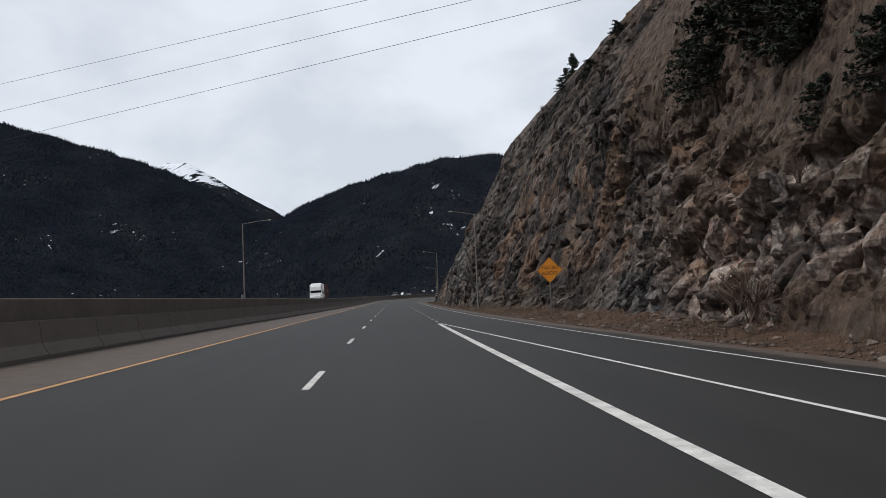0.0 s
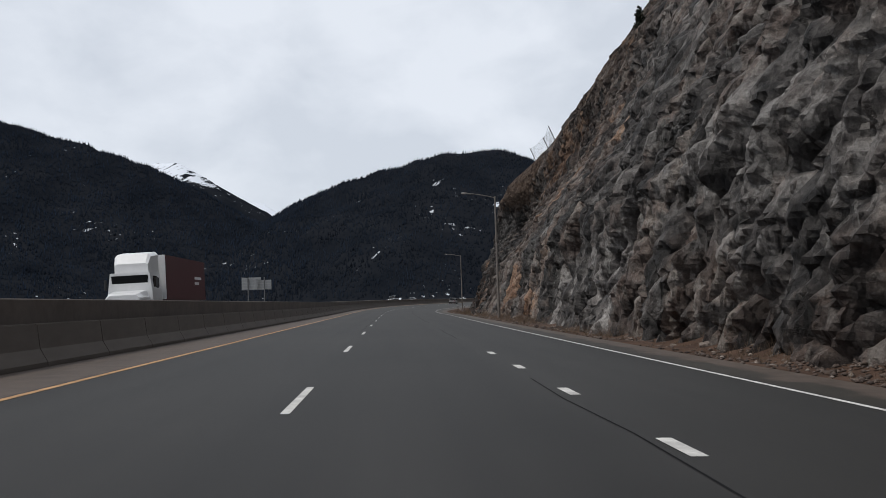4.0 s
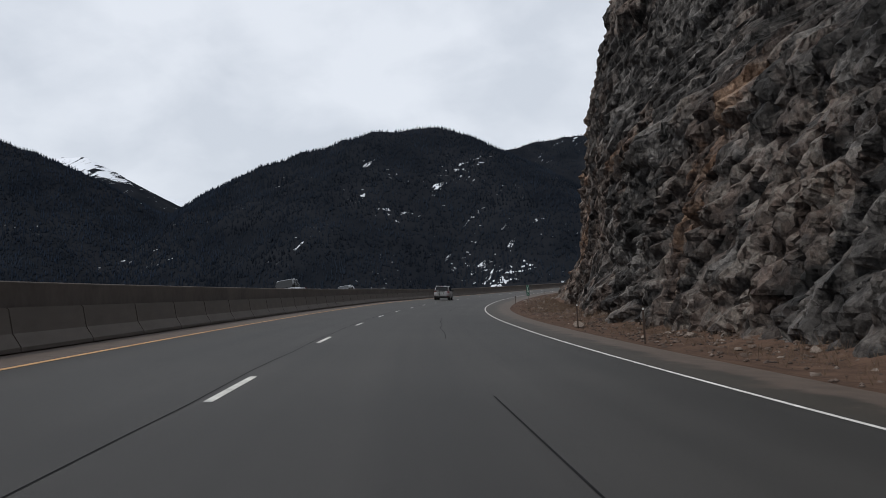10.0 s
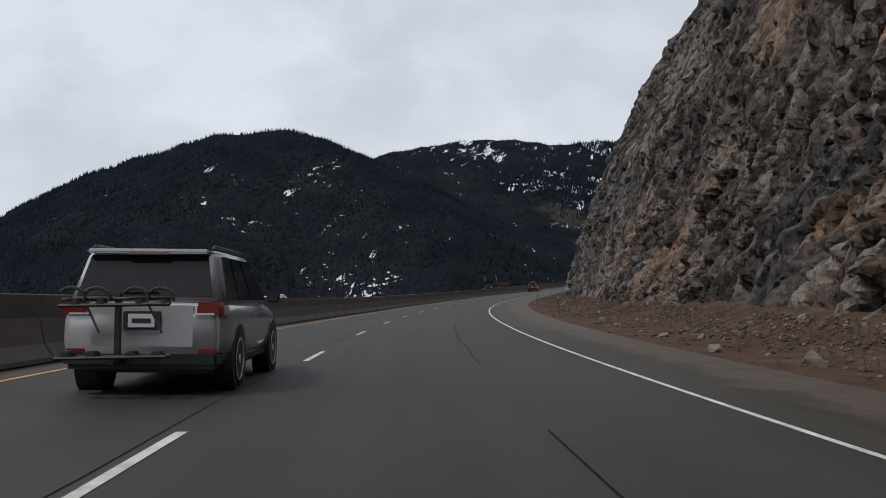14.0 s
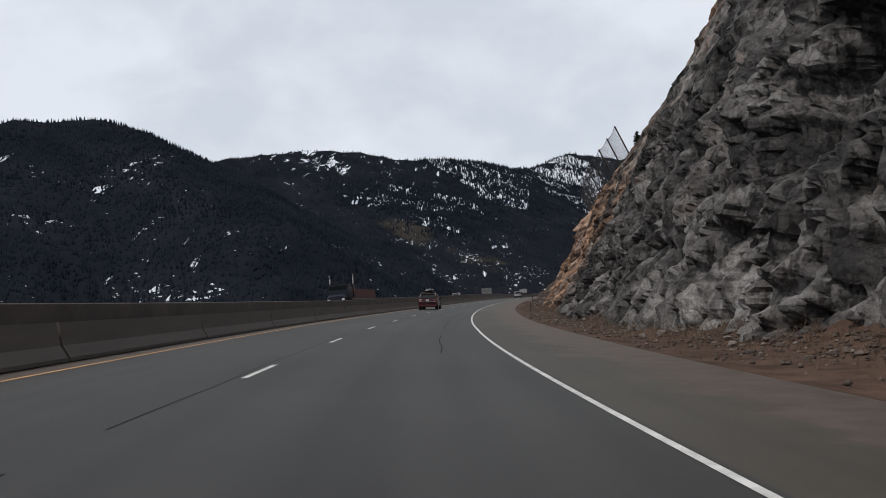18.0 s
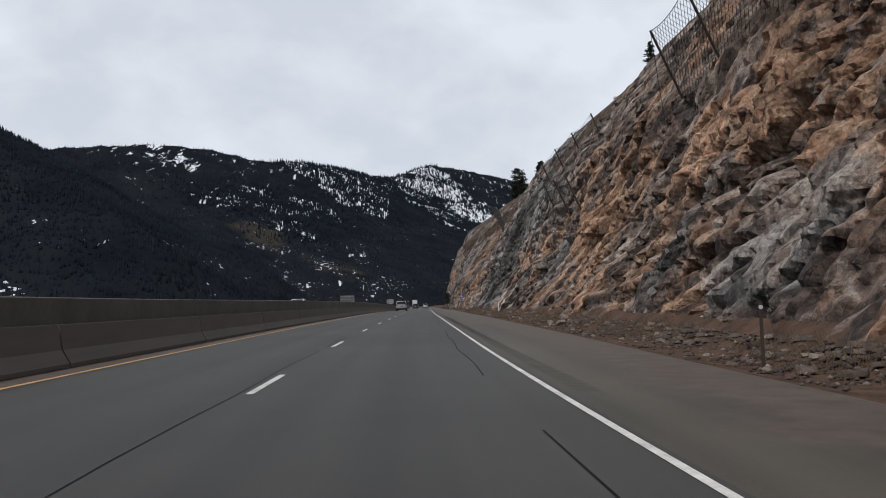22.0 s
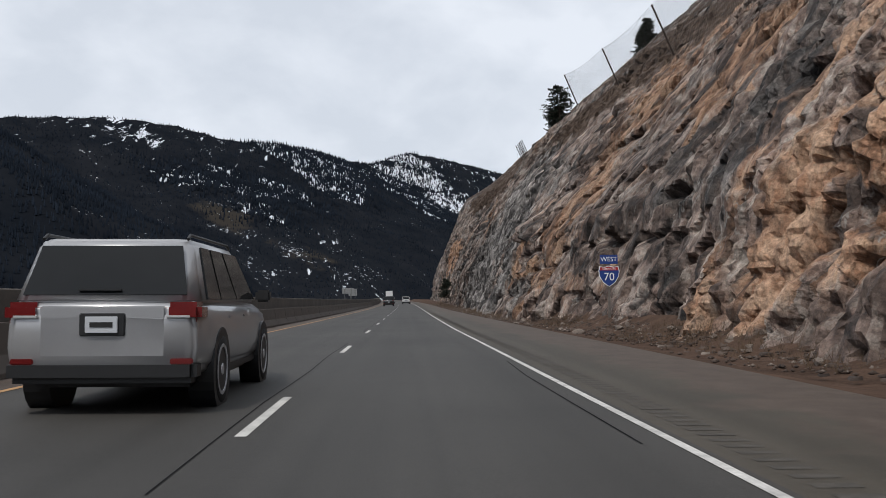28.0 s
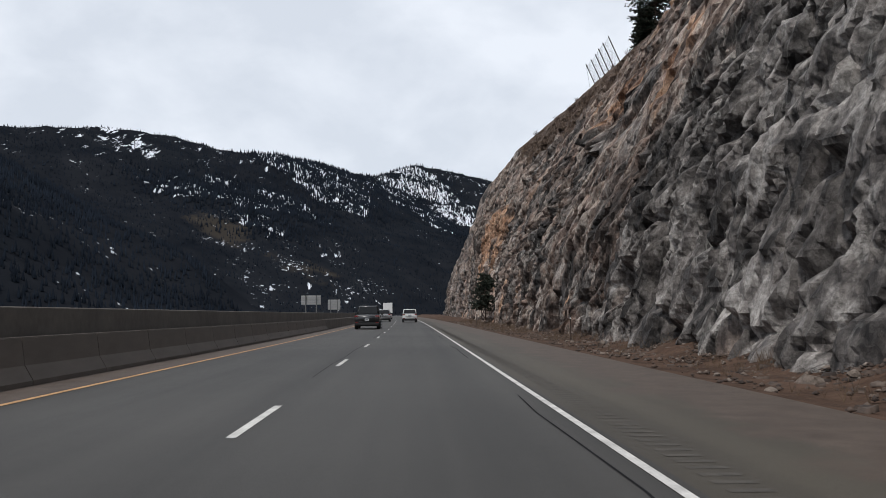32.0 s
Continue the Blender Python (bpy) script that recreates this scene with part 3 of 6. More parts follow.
# faces of the cut with a look of their own: place, height, half length, half height, warmth, paleness, smoothness
STAINS = ((398, 13, 9, 3.5, .5, .4, .2), (385, 11, 8, 3, .4, .5, 0), (404, 4.5, 1.6, 1.4, .6, .3, .4), (152, 2.5, 4, 2.5, -.3, .7, .3), (381, 1.5, 3, 1.5, .4, .3, .3),
          (99, 14, 16, 9, .12, .05, .85), (35, 6, 6, 3.5, .05, .6, 0), (78, 8, 13, 7, .05, 0, .9), (44, 10, 5, 3, .25, .8, 0), (50, 1.5, 9, 1.8, -.4, -.15, 0), (93, 9, 4, 3, .35, 0, .5), (84, 5, 4, 3, .45, 0, .3),
          (108, 2, 7, 2.5, -.2, .5, 0), (132, 5.5, 10, 3.5, -.25, .35, 0), (105, 13, 5, 4, -.25, -.1, .3),
          (162, 2.2, 6, 2.6, -.3, .35, .3), (170, 7, 5, 3.5, -.25, -.4, 0), (185, 11, 4, 4, -.35, -.35, 0), (181, 8, 3, 1.8, -.3, .2, .8), (180, 1.8, 3, 1.5, .45, .35, .3), (172, 12, 8, 2.5, .3, .25, .2),
          (243, 22, 20, 4, .3, .3, 0), (204, 12.5, 7, 3, .45, .5, 0), (195, 3.6, 4, 3, .35, .5, .2), (226, 2.5, 6, 2, .45, .4, 0), (189, 7, 3.5, 4, -.45, -.35, 0), (203, 4, 4, 4, -.4, -.2, 0), (214, 7, 4, 7, -.1, -.45, .6),
          (251, 3, 8, 3, .4, .3, 0), (250, 8, 7, 3, .05, -.1, 0), (275, 9.8, 1.2, 3, -.2, 1.2, 0), (317, 26, 12, 3, .35, .3, 0), (332, 18, 14, 7, -.3, .1, 0), (277, 5, 7, 5, -.35, .1, .2), (268, 4.5, 2, 4, .6, .1, .3), (311, 8, 3, 8, .4, .2, 0),
          (328, 11.5, 6, 3, .35, .2, 0), (322, 5.5, 8, 4, -.1, -.1, 0), (353, 10, 12, 5, .05, .2, 0), (483, 11.5, 3, 2.2, .5, .1, 0), (485, 7.5, 3, 4, .25, .3, .2), (487, 3, 1.6, 2, .55, .3, 0), (474, 5.5, 7, 4, -.3, .1, .2), (471, 3, 5, 3, -.3, .35, .3), (501, 2, 8, 2, -.05, .5, 0),
          (591, 11.5, 9, 2.6, .12, -.2, .85), (580, 9.5, 8, 2.4, .2, .05, .75), (574, 5.5, 7, 2.4, .5, .2, .5), (571, 3.8, 5, 1.6, .3, .1, .5), (551, 4, 7, 4, .45, .3, .5), (534, 6.5, 6, 4, .4, .15, .2), (520, 4, 9, 5, -.5, -.1, .1), (575, 1.5, 6, 1.5, .15, .1, .5),
          (613, 8.5, 3, 3, .5, .4, .4), (598, 3, 5, 3, -.5, -.15, 0), (609, 3, 3, 4, -.4, -.1, 0), (642, 7.5, 8, 3, .3, .2, 0), (622, 1.8, 2.5, 1.8, .5, .35, .5), (634, 5.5, 4, 2.5, .5, .2, .3), (627, 9, 4, 2.5, .2, .1, .7),
          (649, 1.6, 3, 1.5, .4, .2, .6), (665, 6.2, 3.5, 2.5, .5, .3, .5), (674, 5.5, 5, 3, .3, .3, .2), (694, 11.5, 9, 5, -.5, -.15, .3), (671, 2.5, 5, 2, -.1, .45, 0), (652, 5.5, 4, 2.5, -.45, -.25, .3), (645, 2.8, 5, 2, .2, .2, .2), (667, 12.5, 6, 3, -.1, -.15, .4), (680, 13, 8, 3, -.35, .1, .3),
          (700, 8, 17, 16, -.5, -.6, .45), (726, 7, 2.2, 2, .6, .3, .6), (711, 2.2, 5, 2.4, .05, .35, 0), (698, 6, 1.2, 4, .4, .7, .3), (688, 0.6, 1.6, 1.0, .6, .35, .8), (690, 2.6, 1.8, 1.6, -.3, .1, .9), (764, 12.5, 10, 4, .25, .2, .2), (740, 5, 8, 4, .3, .25, 0),
          (771, 9, 24, 9, .05, -.25, .95), (768, 3.5, 11, 3.5, .05, -.05, .95), (782, 7, 6, 2.5, .3, .1, .7), (796, 4.6, 3.4, 2.2, .8, .05, 1), (788, 4, 2.2, 1.0, .7, .2, .8), (790, 6.5, 3, 2, .2, 0, .6), (800, 8.5, 8, 2, .2, .1, .6), (787, 1.8, 3, 1.8, -.4, -.2, .6), (822, 15.5, 9, 4, .05, .5, .9), (839, 16, 8, 5, -.2, .2, .8), (806, 5, 6, 6, -.35, -.1, .6), (800, 7, 17, 11, -.05, -.1, .75), (828, 6, 20, 10, -.2, -.1, .7), (812, 4, 7, 5, .3, .1, 0), (791, 2.5, 2, 2, -.3, 0, .3),
          (864, 14, 6, 3, .25, .35, .7), (883, 16, 8, 3, .4, .3, 0), (863, 7, 3.5, 7, .3, -.25, .4), (848, 6, 14, 9, -.3, -.1, .6), (872, 7, 18, 10, -.1, -.2, .7), (946, 12, 14, 5, .35, .25, 0), (871, 1.5, 4, 1.5, .35, .4, 0))

# overhanging blocks: place, lower edge, half length, reach, height; hollows: place, height, half length, half height, depth
ROOFS = ((799.8, 6.7, 2.0, 0.8, 2.4), (795.0, 6.3, 2.0, 0.9, 2.2), (640, 6.2, 3.0, 1.0, 2.5), (660, 4.4, 2.2, 1.0, 2.0), (582, 7.6, 8.0, 0.7, 3.0), (592, 9.4, 7.0, 0.8, 3.0), (473, 7.8, 3.0, 1.0, 2.0), (890, 14.5, 3.0, 1.4, 2.5), (880, 12.2, 3.0, 1.2, 2.0), (322, 9.2, 3.0, 0.45, 3.0))
HOLLOWS = ((312, 17.5, 4.5, 4.5, 3.4), (284, 12.0, 2.2, 2.6, 2.6), (499, 8.5, 4.0, 3.2, 2.6), (330, 4.6, 1.4, 1.6, 1.0), (320, 6.2, 1.6, 1.2, 0.6), (172, 9.0, 2.0, 2.5, 1.4), (186, 6.0, 1.6, 3.5, 1.2), (203, 5.0, 1.4, 2.5, 1.3), (697, 9.5, 1.6, 3.5, 1.5), (612, 5.2, 1.4, 1.6, 1.2), (858, 3.0, 1.6, 1.2, 1.3))


# brown earth on the slopes above the rock: place, height, half length, half height
EARTH = ((38, 15, 26, 7), (27, 8.5, 13, 3.0), (22, 0.6, 9, 2.0), (60, 20, 16, 5), (600, 15, 42, 4), (310, 27, 35, 6), (812, 22, 45, 4.5), (690, 22, 30, 5), (930, 26, 40, 6))


def set_back(s, h):
    """How far the mean rock surface lies behind the fitted face."""
    top = np.interp(s, [300, 340, 380, 440, 480, 540, 565, 610, 640, 680, 720, 760, 780, 810], [0, 1.2, 2.3, 2.6, 1.0, 0.7, 1.8, 1.6, 0.2, -1.2, -1.2, 0, 0, -1.1])
    brow = np.interp(s, [150, 190, 265, 285, 325, 345], [0, 1.7, 2.2, 5.0, 5.2, 0]) * np.clip(1.3 - np.abs(h - 20) / 7, 0, 1)
    return 0.55 * np.clip(h / 4, 0, 1) + top * np.clip((h - 5) / 10, 0, 1) + brow


def cliff(name, s, h):
    qq, hh = np.meshgrid(s, h, indexing="ij")
    lean = 0.3 * np.sin(qq / 43.0) + 0.2 * np.sin(qq / 17.0) + 0.15          # the joints lean over, and the mesh with them
    ss = qq - lean * np.minimum(hh, 25)
    base = face(np.clip(ss, 0, 1139), np.minimum(hh, 45)) + np.maximum(hh - 45, 0) * 1.6
    soil = fbm(ss * 0.03, hh * 0.06, 71)
    steep = np.clip((np.gradient(base, axis=1) / np.gradient(hh, axis=1) - 0.75) / 0.7, 0, 1)
    slab = np.zeros_like(ss)
    wob = fbm(ss / 3.0, hh / 3.0, 93, 3) - 0.5
    for s0, h0, rs, rh, _, _, sm in STAINS:
        if sm:
            slab = np.maximum(slab, sm * np.clip(3.0 - 3.0 * (np.hypot((ss - s0) / rs, (hh - h0) / rh) + 0.9 * wob), 0, 1))
    out, facet, block, broken = rock_relief(qq, ss, hh, slab)
    broken = broken * (1 - slab)
    for s0, h0, rs, reach, tall in ROOFS:
        edge = h0 + 0.35 * (ss - s0) * (0.5 if s0 > 700 else 0.2) + 0.8 * wob
        out = out + reach * np.clip((hh - edge) / 0.25, 0, 1) * np.clip(1.8 - 1.8 * (hh - edge) / tall, 0, 1) * np.clip(4 * (1 - np.abs(ss - s0) / rs), 0, 1)
    for s0, h0, rs, rh, deep in HOLLOWS:
        out = out - deep * np.clip(2.2 * (1 - np.hypot((ss - s0) / rs, (hh - h0) / rh) - 0.8 * wob), 0, 1)
    back = set_back(ss, hh)
    earthy = np.clip(sum(np.clip(1.6 - 1.6 * np.hypot((ss - s0) / rs, (hh - h0) / rh), 0, 1) for s0, h0, rs, rh in EARTH[:4]), 0, 1)
    out = out * (1 - 0.8 * earthy)
    p = place(ss, base + back - out * (1 - 0.6 * steep) * np.clip(0.55 + hh / 2, 0, 1), hh - 0.6)
    ob = grid_mesh(name, p, M_ROCK, np.stack([ss, hh], -1))
    warm = np.interp(ss, ROCK_S, ROCK_W) + 0.55 * (block - 0.5) + 0.15 * (vnoise(ss / 9, hh / 6, 91) - 0.5)
    # brightness by stretch: own tone of the stone plus cloud shade put into it
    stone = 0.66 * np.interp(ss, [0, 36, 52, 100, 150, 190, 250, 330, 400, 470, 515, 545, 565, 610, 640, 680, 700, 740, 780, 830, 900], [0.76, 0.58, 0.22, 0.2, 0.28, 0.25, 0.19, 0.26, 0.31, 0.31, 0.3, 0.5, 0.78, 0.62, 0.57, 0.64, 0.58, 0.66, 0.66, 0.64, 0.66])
    for s0, h0, rs, rh, wa, pa, _ in STAINS:
        k = np.clip(2.0 - 2.0 * np.hypot((ss - s0) / rs, (hh - h0) / rh) + 1.2 * (block - 0.5) + 1.4 * wob, 0, 1)
        warm, stone = warm + wa * k, stone * (1 + pa * k)
    warm = np.clip(warm, -0.4, 0.62)
    soily = sum(0.55 * np.clip(1.4 - 1.4 * np.hypot((ss - s0) / rs, (hh - h0) / rh), 0, 1) for s0, h0, rs, rh in EARTH)
    bare = soily + 0.12 + np.interp(ss, [40, 75], [0.3, 0]) * np.clip(hh / 6, 0, 1) + 0.55 * steep + 0.3 * (soil - 0.5) + 0.25 * np.clip(1 - hh / 0.7, 0, 1)
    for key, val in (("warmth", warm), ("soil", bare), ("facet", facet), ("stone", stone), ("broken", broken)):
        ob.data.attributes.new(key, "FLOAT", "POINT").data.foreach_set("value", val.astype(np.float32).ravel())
    return ob


ROCK_S = [0, 40, 75, 110, 150, 190, 230, 262, 290, 330, 360, 390, 420, 450, 480, 505, 530, 545, 600, 640, 665, 690, 705, 735, 750, 785, 797, 812, 860, 900, 960, 1140]
ROCK_W = [.32, .32, .36, .26, .1, .2, .3, .32, .08, .14, .24, .32, .32, .14, .14, -.1, .0, .42, .44, .38, .2, .22, -.06, .2, .28, .34, .28, .14, .16, .22, .24, .16]
HN = np.concatenate([np.arange(0, 11, 0.16), np.arange(11, 27, 0.34), np.arange(27, 46, 0.9), np.arange(46, 75, 3.0)])
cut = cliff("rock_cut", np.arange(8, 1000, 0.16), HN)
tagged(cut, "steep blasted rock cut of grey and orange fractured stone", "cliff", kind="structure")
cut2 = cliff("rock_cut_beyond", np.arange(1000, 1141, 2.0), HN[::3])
tagged(cut2, "rock cut further along the road", "cliff", kind="structure")

# the hill goes on behind the top of the cut
hs = np.arange(-30, 1141, 15.0)
top = face(np.clip(hs, 0, 1139), 45 + 0 * hs) + (HN[-1] - 45) * 1.6 + set_back(hs, 60 + 0 * hs)
hd = top[:, None] + np.array([-3.0, 25, 70, 130, 200, 270, 330])
hh = np.array([HN[-1] - 3.0, 76, 79, 78, 66, 30, -12]) + 0 * hd
bumps = 6 * (fbm(hd / 30, hs[:, None] / 30 + 0 * hd, 95) - 0.5) * np.array([0, 0.6, 1, 1, 1, 1, 0])
hill = tagged(grid_mesh("hillside", place(hs[:, None] + 0 * hd, hd, hh + bumps), M_DIRT), "brown earth hillside above the rock cut", "ground", kind="structure")

# ================= markings =================
def paint(name, s0, s1, d0, d1, width, mat, lift=0.006, n=None):
    s = np.linspace(s0, s1, n or max(2, int((s1 - s0) / 2)))
    d = np.linspace(d0, d1, len(s)) if not callable(d0) else d0(s)
    p = place(s[:, None], d[:, None] + np.array([-width / 2, width / 2]), lift)
    return child(grid_mesh(name, p, mat), road)


paint("edge_line", -140, 1280, edge_at, None, 0.088, M_WHITE)
paint("yellow_line", -140, 1280, lambda s: -3.62 + 0 * s, None, 0.12, M_YELLOW)
for k in range(-11, 88):
    paint("lane_dash", 12.192 * k, 12.192 * k + 3.05, 0, 0, 0.1, M_WHITE, n=3)
for k in range(20):
    paint("dotted_dash", 45.82 + 4.57 * k, 46.75 + 4.57 * k, 3.36, 3.36, 0.14, M_WHITE, n=2)
paint("gore_line", -140, 42, 3.29, 3.27, 0.18, M_WHITE)
paint("ramp_line", -60, 42, 9.6, 3.4, 0.1, M_WHITE, 0.008)
random.seed(4)
s = 150.0
while s < 1000:
    run = random.uniform(15, 45) if s < 560 else random.uniform(3, 9) if s < 700 else random.uniform(8, 28)
    paint("tar_seam", s, s + run, lambda q: -0.17 + 0.025 * np.sin(q * 0.7), None, 0.016, M_SEAL, 0.004)
    s += run + (random.uniform(1, 7) if s < 560 else random.uniform(15, 40) if s < 700 else random.uniform(5, 18))
s = 40.0
while s < 1000:
    run = random.uniform(5, 24)
    paint("tar_seam", s, s + run, lambda q: 3.16 + 0.04 * np.sin(q * 0.8) + 0.02 * np.sin(q * 2.3), None, 0.022, M_SEAL, 0.004)
    s += run + random.uniform(3, 20)

# ================= median barrier =================
def barrier_profile(x):
    return [(0.30, 0.0), (0.30, 0.08), (0.16, 0.33), (0.10, 0.80), (-0.10, 0.80), (-0.10, 0.0)]


bm = loft([[(x, y, z) for x, z in barrier_profile(0)] for y in (0.0, 1.0)])
bmesh.ops.bevel(bm, geom=[e for e in bm.edges if abs(e.verts[0].co.y - e.verts[1].co.y) > 0.5 and e.verts[0].co.z > 0.7], offset=0.02, segments=2, affect="EDGES")
me_seg = bpy.data.meshes.new("barrier_segment")
bm.to_mesh(me_seg)
bm.free()
me_seg.materials.append(M_BARRIER)
barrier = empty("median_barrier", Matrix(), "long grey concrete safety barrier in short segments", "barrier", kind="structure")
s = -20.0
while s < 890:
    run = 10.97 if 470 < s < 680 else 3.658         # cast in long pours along the middle stretch
    ob = child(new("barrier_segment", me_seg), barrier)
    p0, p1 = place(s, float(barrier_at(s))), place(s + run, float(barrier_at(s + run)))
    ang = math.degrees(math.atan2(-(p1[0] - p0[0]), p1[1] - p0[1]))
    tip = math.degrees(math.atan2(p1[2] - p0[2], run))
    ob.matrix_basis = pose(*map(float, p0), tip, 0, ang) @ Matrix.Diagonal((1, run - 0.035, 1, 1))
    s += run


def wall_run(name, s0, s1, off, thick, tops, mat, foot=-0.6, step=3.0):
    s = np.arange(s0, s1 + 0.1, step)
    d = barrier_at(s) + off
    top = np.interp(s, [a for a, _ in tops], [b for _, b in tops]) if isinstance(tops, tuple) else tops
    prof = [(0, foot), (0, top - 0.02), (-0.02, top), (-thick + 0.02, top), (-thick, top - 0.02), (-thick, foot)]
    pts = np.stack([place(s, d + x, z) for x, z in prof], 1)
    ob = grid_mesh(name, pts, mat, flip=True)
    cap = bmesh.new()
    cap.from_mesh(ob.data)
    bmesh.ops.holes_fill(cap, edges=[e for e in cap.edges if e.is_boundary and abs(e.verts[0].index // len(prof) - e.verts[1].index // len(prof)) == 0], sides=0)
    cap.to_mesh(ob.data)
    cap.free()
    return ob


tagged(wall_run("barrier_beyond", 890, 1280, 0.1, 0.2, 0.8, M_CONC), "far stretch of grey concrete barrier", "barrier", kind="structure")
tagged(wall_run("upper_parapet", -140, 541, -0.25, 0.28, ((150, 1.28), (300, 1.28), (430, 1.2), (541, 1.18)), M_CONC2), "higher concrete parapet behind the barrier", "barrier", kind="structure")
tagged(wall_run("upper_parapet_high", 541, 1280, -0.25, 0.28, 1.32, M_CONC), "taller concrete parapet behind the barrier", "barrier", kind="structure")
opp = strip("opposite_road", M_ROAD, B0 - 17.0, B0 - 0.5, 5, lift=0.3)
tagged(opp, "grey asphalt carriageway of the opposite direction", "road", kind="structure")
tagged(wall_run("outer_barrier", -140, 1280, -16.6, 0.3, 1.15, M_CONC2, -3), "concrete barrier on the far side of the opposite lanes", "barrier", kind="structure")

# ================= terrain =================
RIDGES = {
    "west": (0.62, [(-1300, 1500, 470), (-1018, 1747, 431), (-706, 1731, 355), (-499, 1722, 288), (-406, 1718, 254), (-314, 1715, 206), (-242, 1713, 162), (-181, 1711, 118)]),
    "snowy": (0.6, [(-1400, 3600, 430), (-882, 3540, 510), (-816, 3535, 543), (-741, 3531, 540), (-655, 3529, 488), (-543, 3527, 380)]),
    "distant": (0.6, [(-702, 4235, 455), (-624, 4229, 480), (-522, 4224, 452), (-436, 4222, 395), (-370, 4219, 360)]),
    "middle": (0.58, [(-249, 1863, 137), (-195, 1801, 153), (-141, 1719, 180), (-51, 1620, 205), (29, 1591, 221), (100, 1569, 238), (204, 1596, 247), (232, 1548, 225), (260, 1433, 167), (283, 1340, 105)]),
    "long": (0.5, [(300, 2650, 290), (524, 2720, 370), (685, 2900, 430), (949, 3010, 476), (1115, 3072, 484), (1296, 3125, 469), (1477, 3175, 483), (1718, 3367, 505), (1964, 3557, 518), (2200, 3753, 548), (2558, 3975, 658), (2713, 3922, 634), (2885, 3857, 598), (3048, 3738, 542), (3400, 3600, 500)]),
}
CREST = []
for slope, line in RIDGES.values():
    for (x0, y0, z0), (x1, y1, z1) in zip(line, line[1:]):
        n = max(2, int(math.hypot(x1 - x0, y1 - y0) / 25))
        for k in range(n):
            a = k / n
            CREST.append((x0 + (x1 - x0) * a, y0 + (y1 - y0) * a, z0 + (z1 - z0) * a, slope))
CREST = np.array(CREST)
PX, PY = _X[::10], _Y[::10]


def relief(x, y):
    """Height of the country round the road."""
    shape = x.shape
    x, y = x.ravel(), y.ravel()
    gully = fbm(x / 160, y / 160, 51, 5)
    z = np.full(x.shape, -9.0)
    for cx, cy, cz, k in CREST:
        q = np.hypot(x - cx, y - cy)
        z = np.maximum(z, cz - k * q - np.minimum(q, 160) / 160 * 55 * (gully - 0.35))
    near = np.full(x.shape, 9e9)
    for cx, cy in zip(PX, PY):
        near = np.minimum(near, np.hypot(x - cx, y - cy))
    low = -4.0 - np.clip((near - 20) / 40, 0, 1) * 5
    a = np.clip((near - 70) / 120, 0, 1)
    return (low * (1 - a) + np.maximum(z, -9) * a + 3 * a * (fbm(x / 40, y / 40, 61) - 0.5)).reshape(shape)


# snow: place, radius, amount
SNOW_FAR = ((1456, 3103, 70, .36), (1488, 3063, 60, .38), (1489, 2969, 55, .38), (1496, 2891, 55, .38), (1498, 2786, 50, .35), (1666, 3226, 110, .3), (1623, 3054, 80, .34), (1607, 2937, 60, .36),
            (2459, 3865, 110, .38), (2250, 3680, 110, .3), (2343, 3675, 100, .4), (2392, 3631, 90, .4), (1974, 3211, 80, .34), (2020, 3134, 70, .36), (1929, 2950, 60, .32), (2362, 3437, 120, .3),
            (1730, 3330, 130, .29), (2170, 3560, 70, .34), (1800, 3350, 90, .3), (1880, 3400, 80, .3), (2480, 3800, 90, .34))
SNOW_NEAR = ((961, 2654, 60, .23), (1033, 2663, 60, .27), (1112, 2723, 60, .27), (1114, 2618, 60, .32), (1155, 2616, 60, .32), (1252, 2677, 70, .27), (1269, 2626, 60, .23), (1093, 2454, 60, .23),
             (944, 2378, 26, .2), (1000, 2347, 26, .2), (785, 2244, 36, .13), (838, 2130, 30, .13), (1069, 2238, 50, .13), (1205, 2352, 60, .14), (949, 2941, 90, .20), (-729, 3509, 130, .34), (-510, 4197, 190, .43))
SNOW_HILL = ((150, 1180, 120, .05), (70, 1200, 110, .045), (230, 1100, 70, .07), (93, 1470, 28, .13), (170, 1400, 40, .08), (200, 1280, 40, .08), (-175, 1466, 40, .12), (800, 2200, 150, .05), (1050, 2300, 150, .05))
CLEARINGS = ((971, 2457, 60), (992, 2406, 60), (116, 1025, 40), (190, 1010, 40), (30, 1090, 40), (830, 2130, 70), (1080, 2250, 80))


def snow_at(x, y, z):
    """How likely snow lies there."""
    snow = np.clip((z - 240) / 1600, 0, 0.12)
    for sx, sy, rr, amt in SNOW_FAR + SNOW_NEAR + SNOW_HILL:
        snow = np.maximum(snow, amt * np.exp(-(((x - sx) ** 2 + (y - sy) ** 2) / (1.25 * rr) ** 2) ** 2))
    return snow


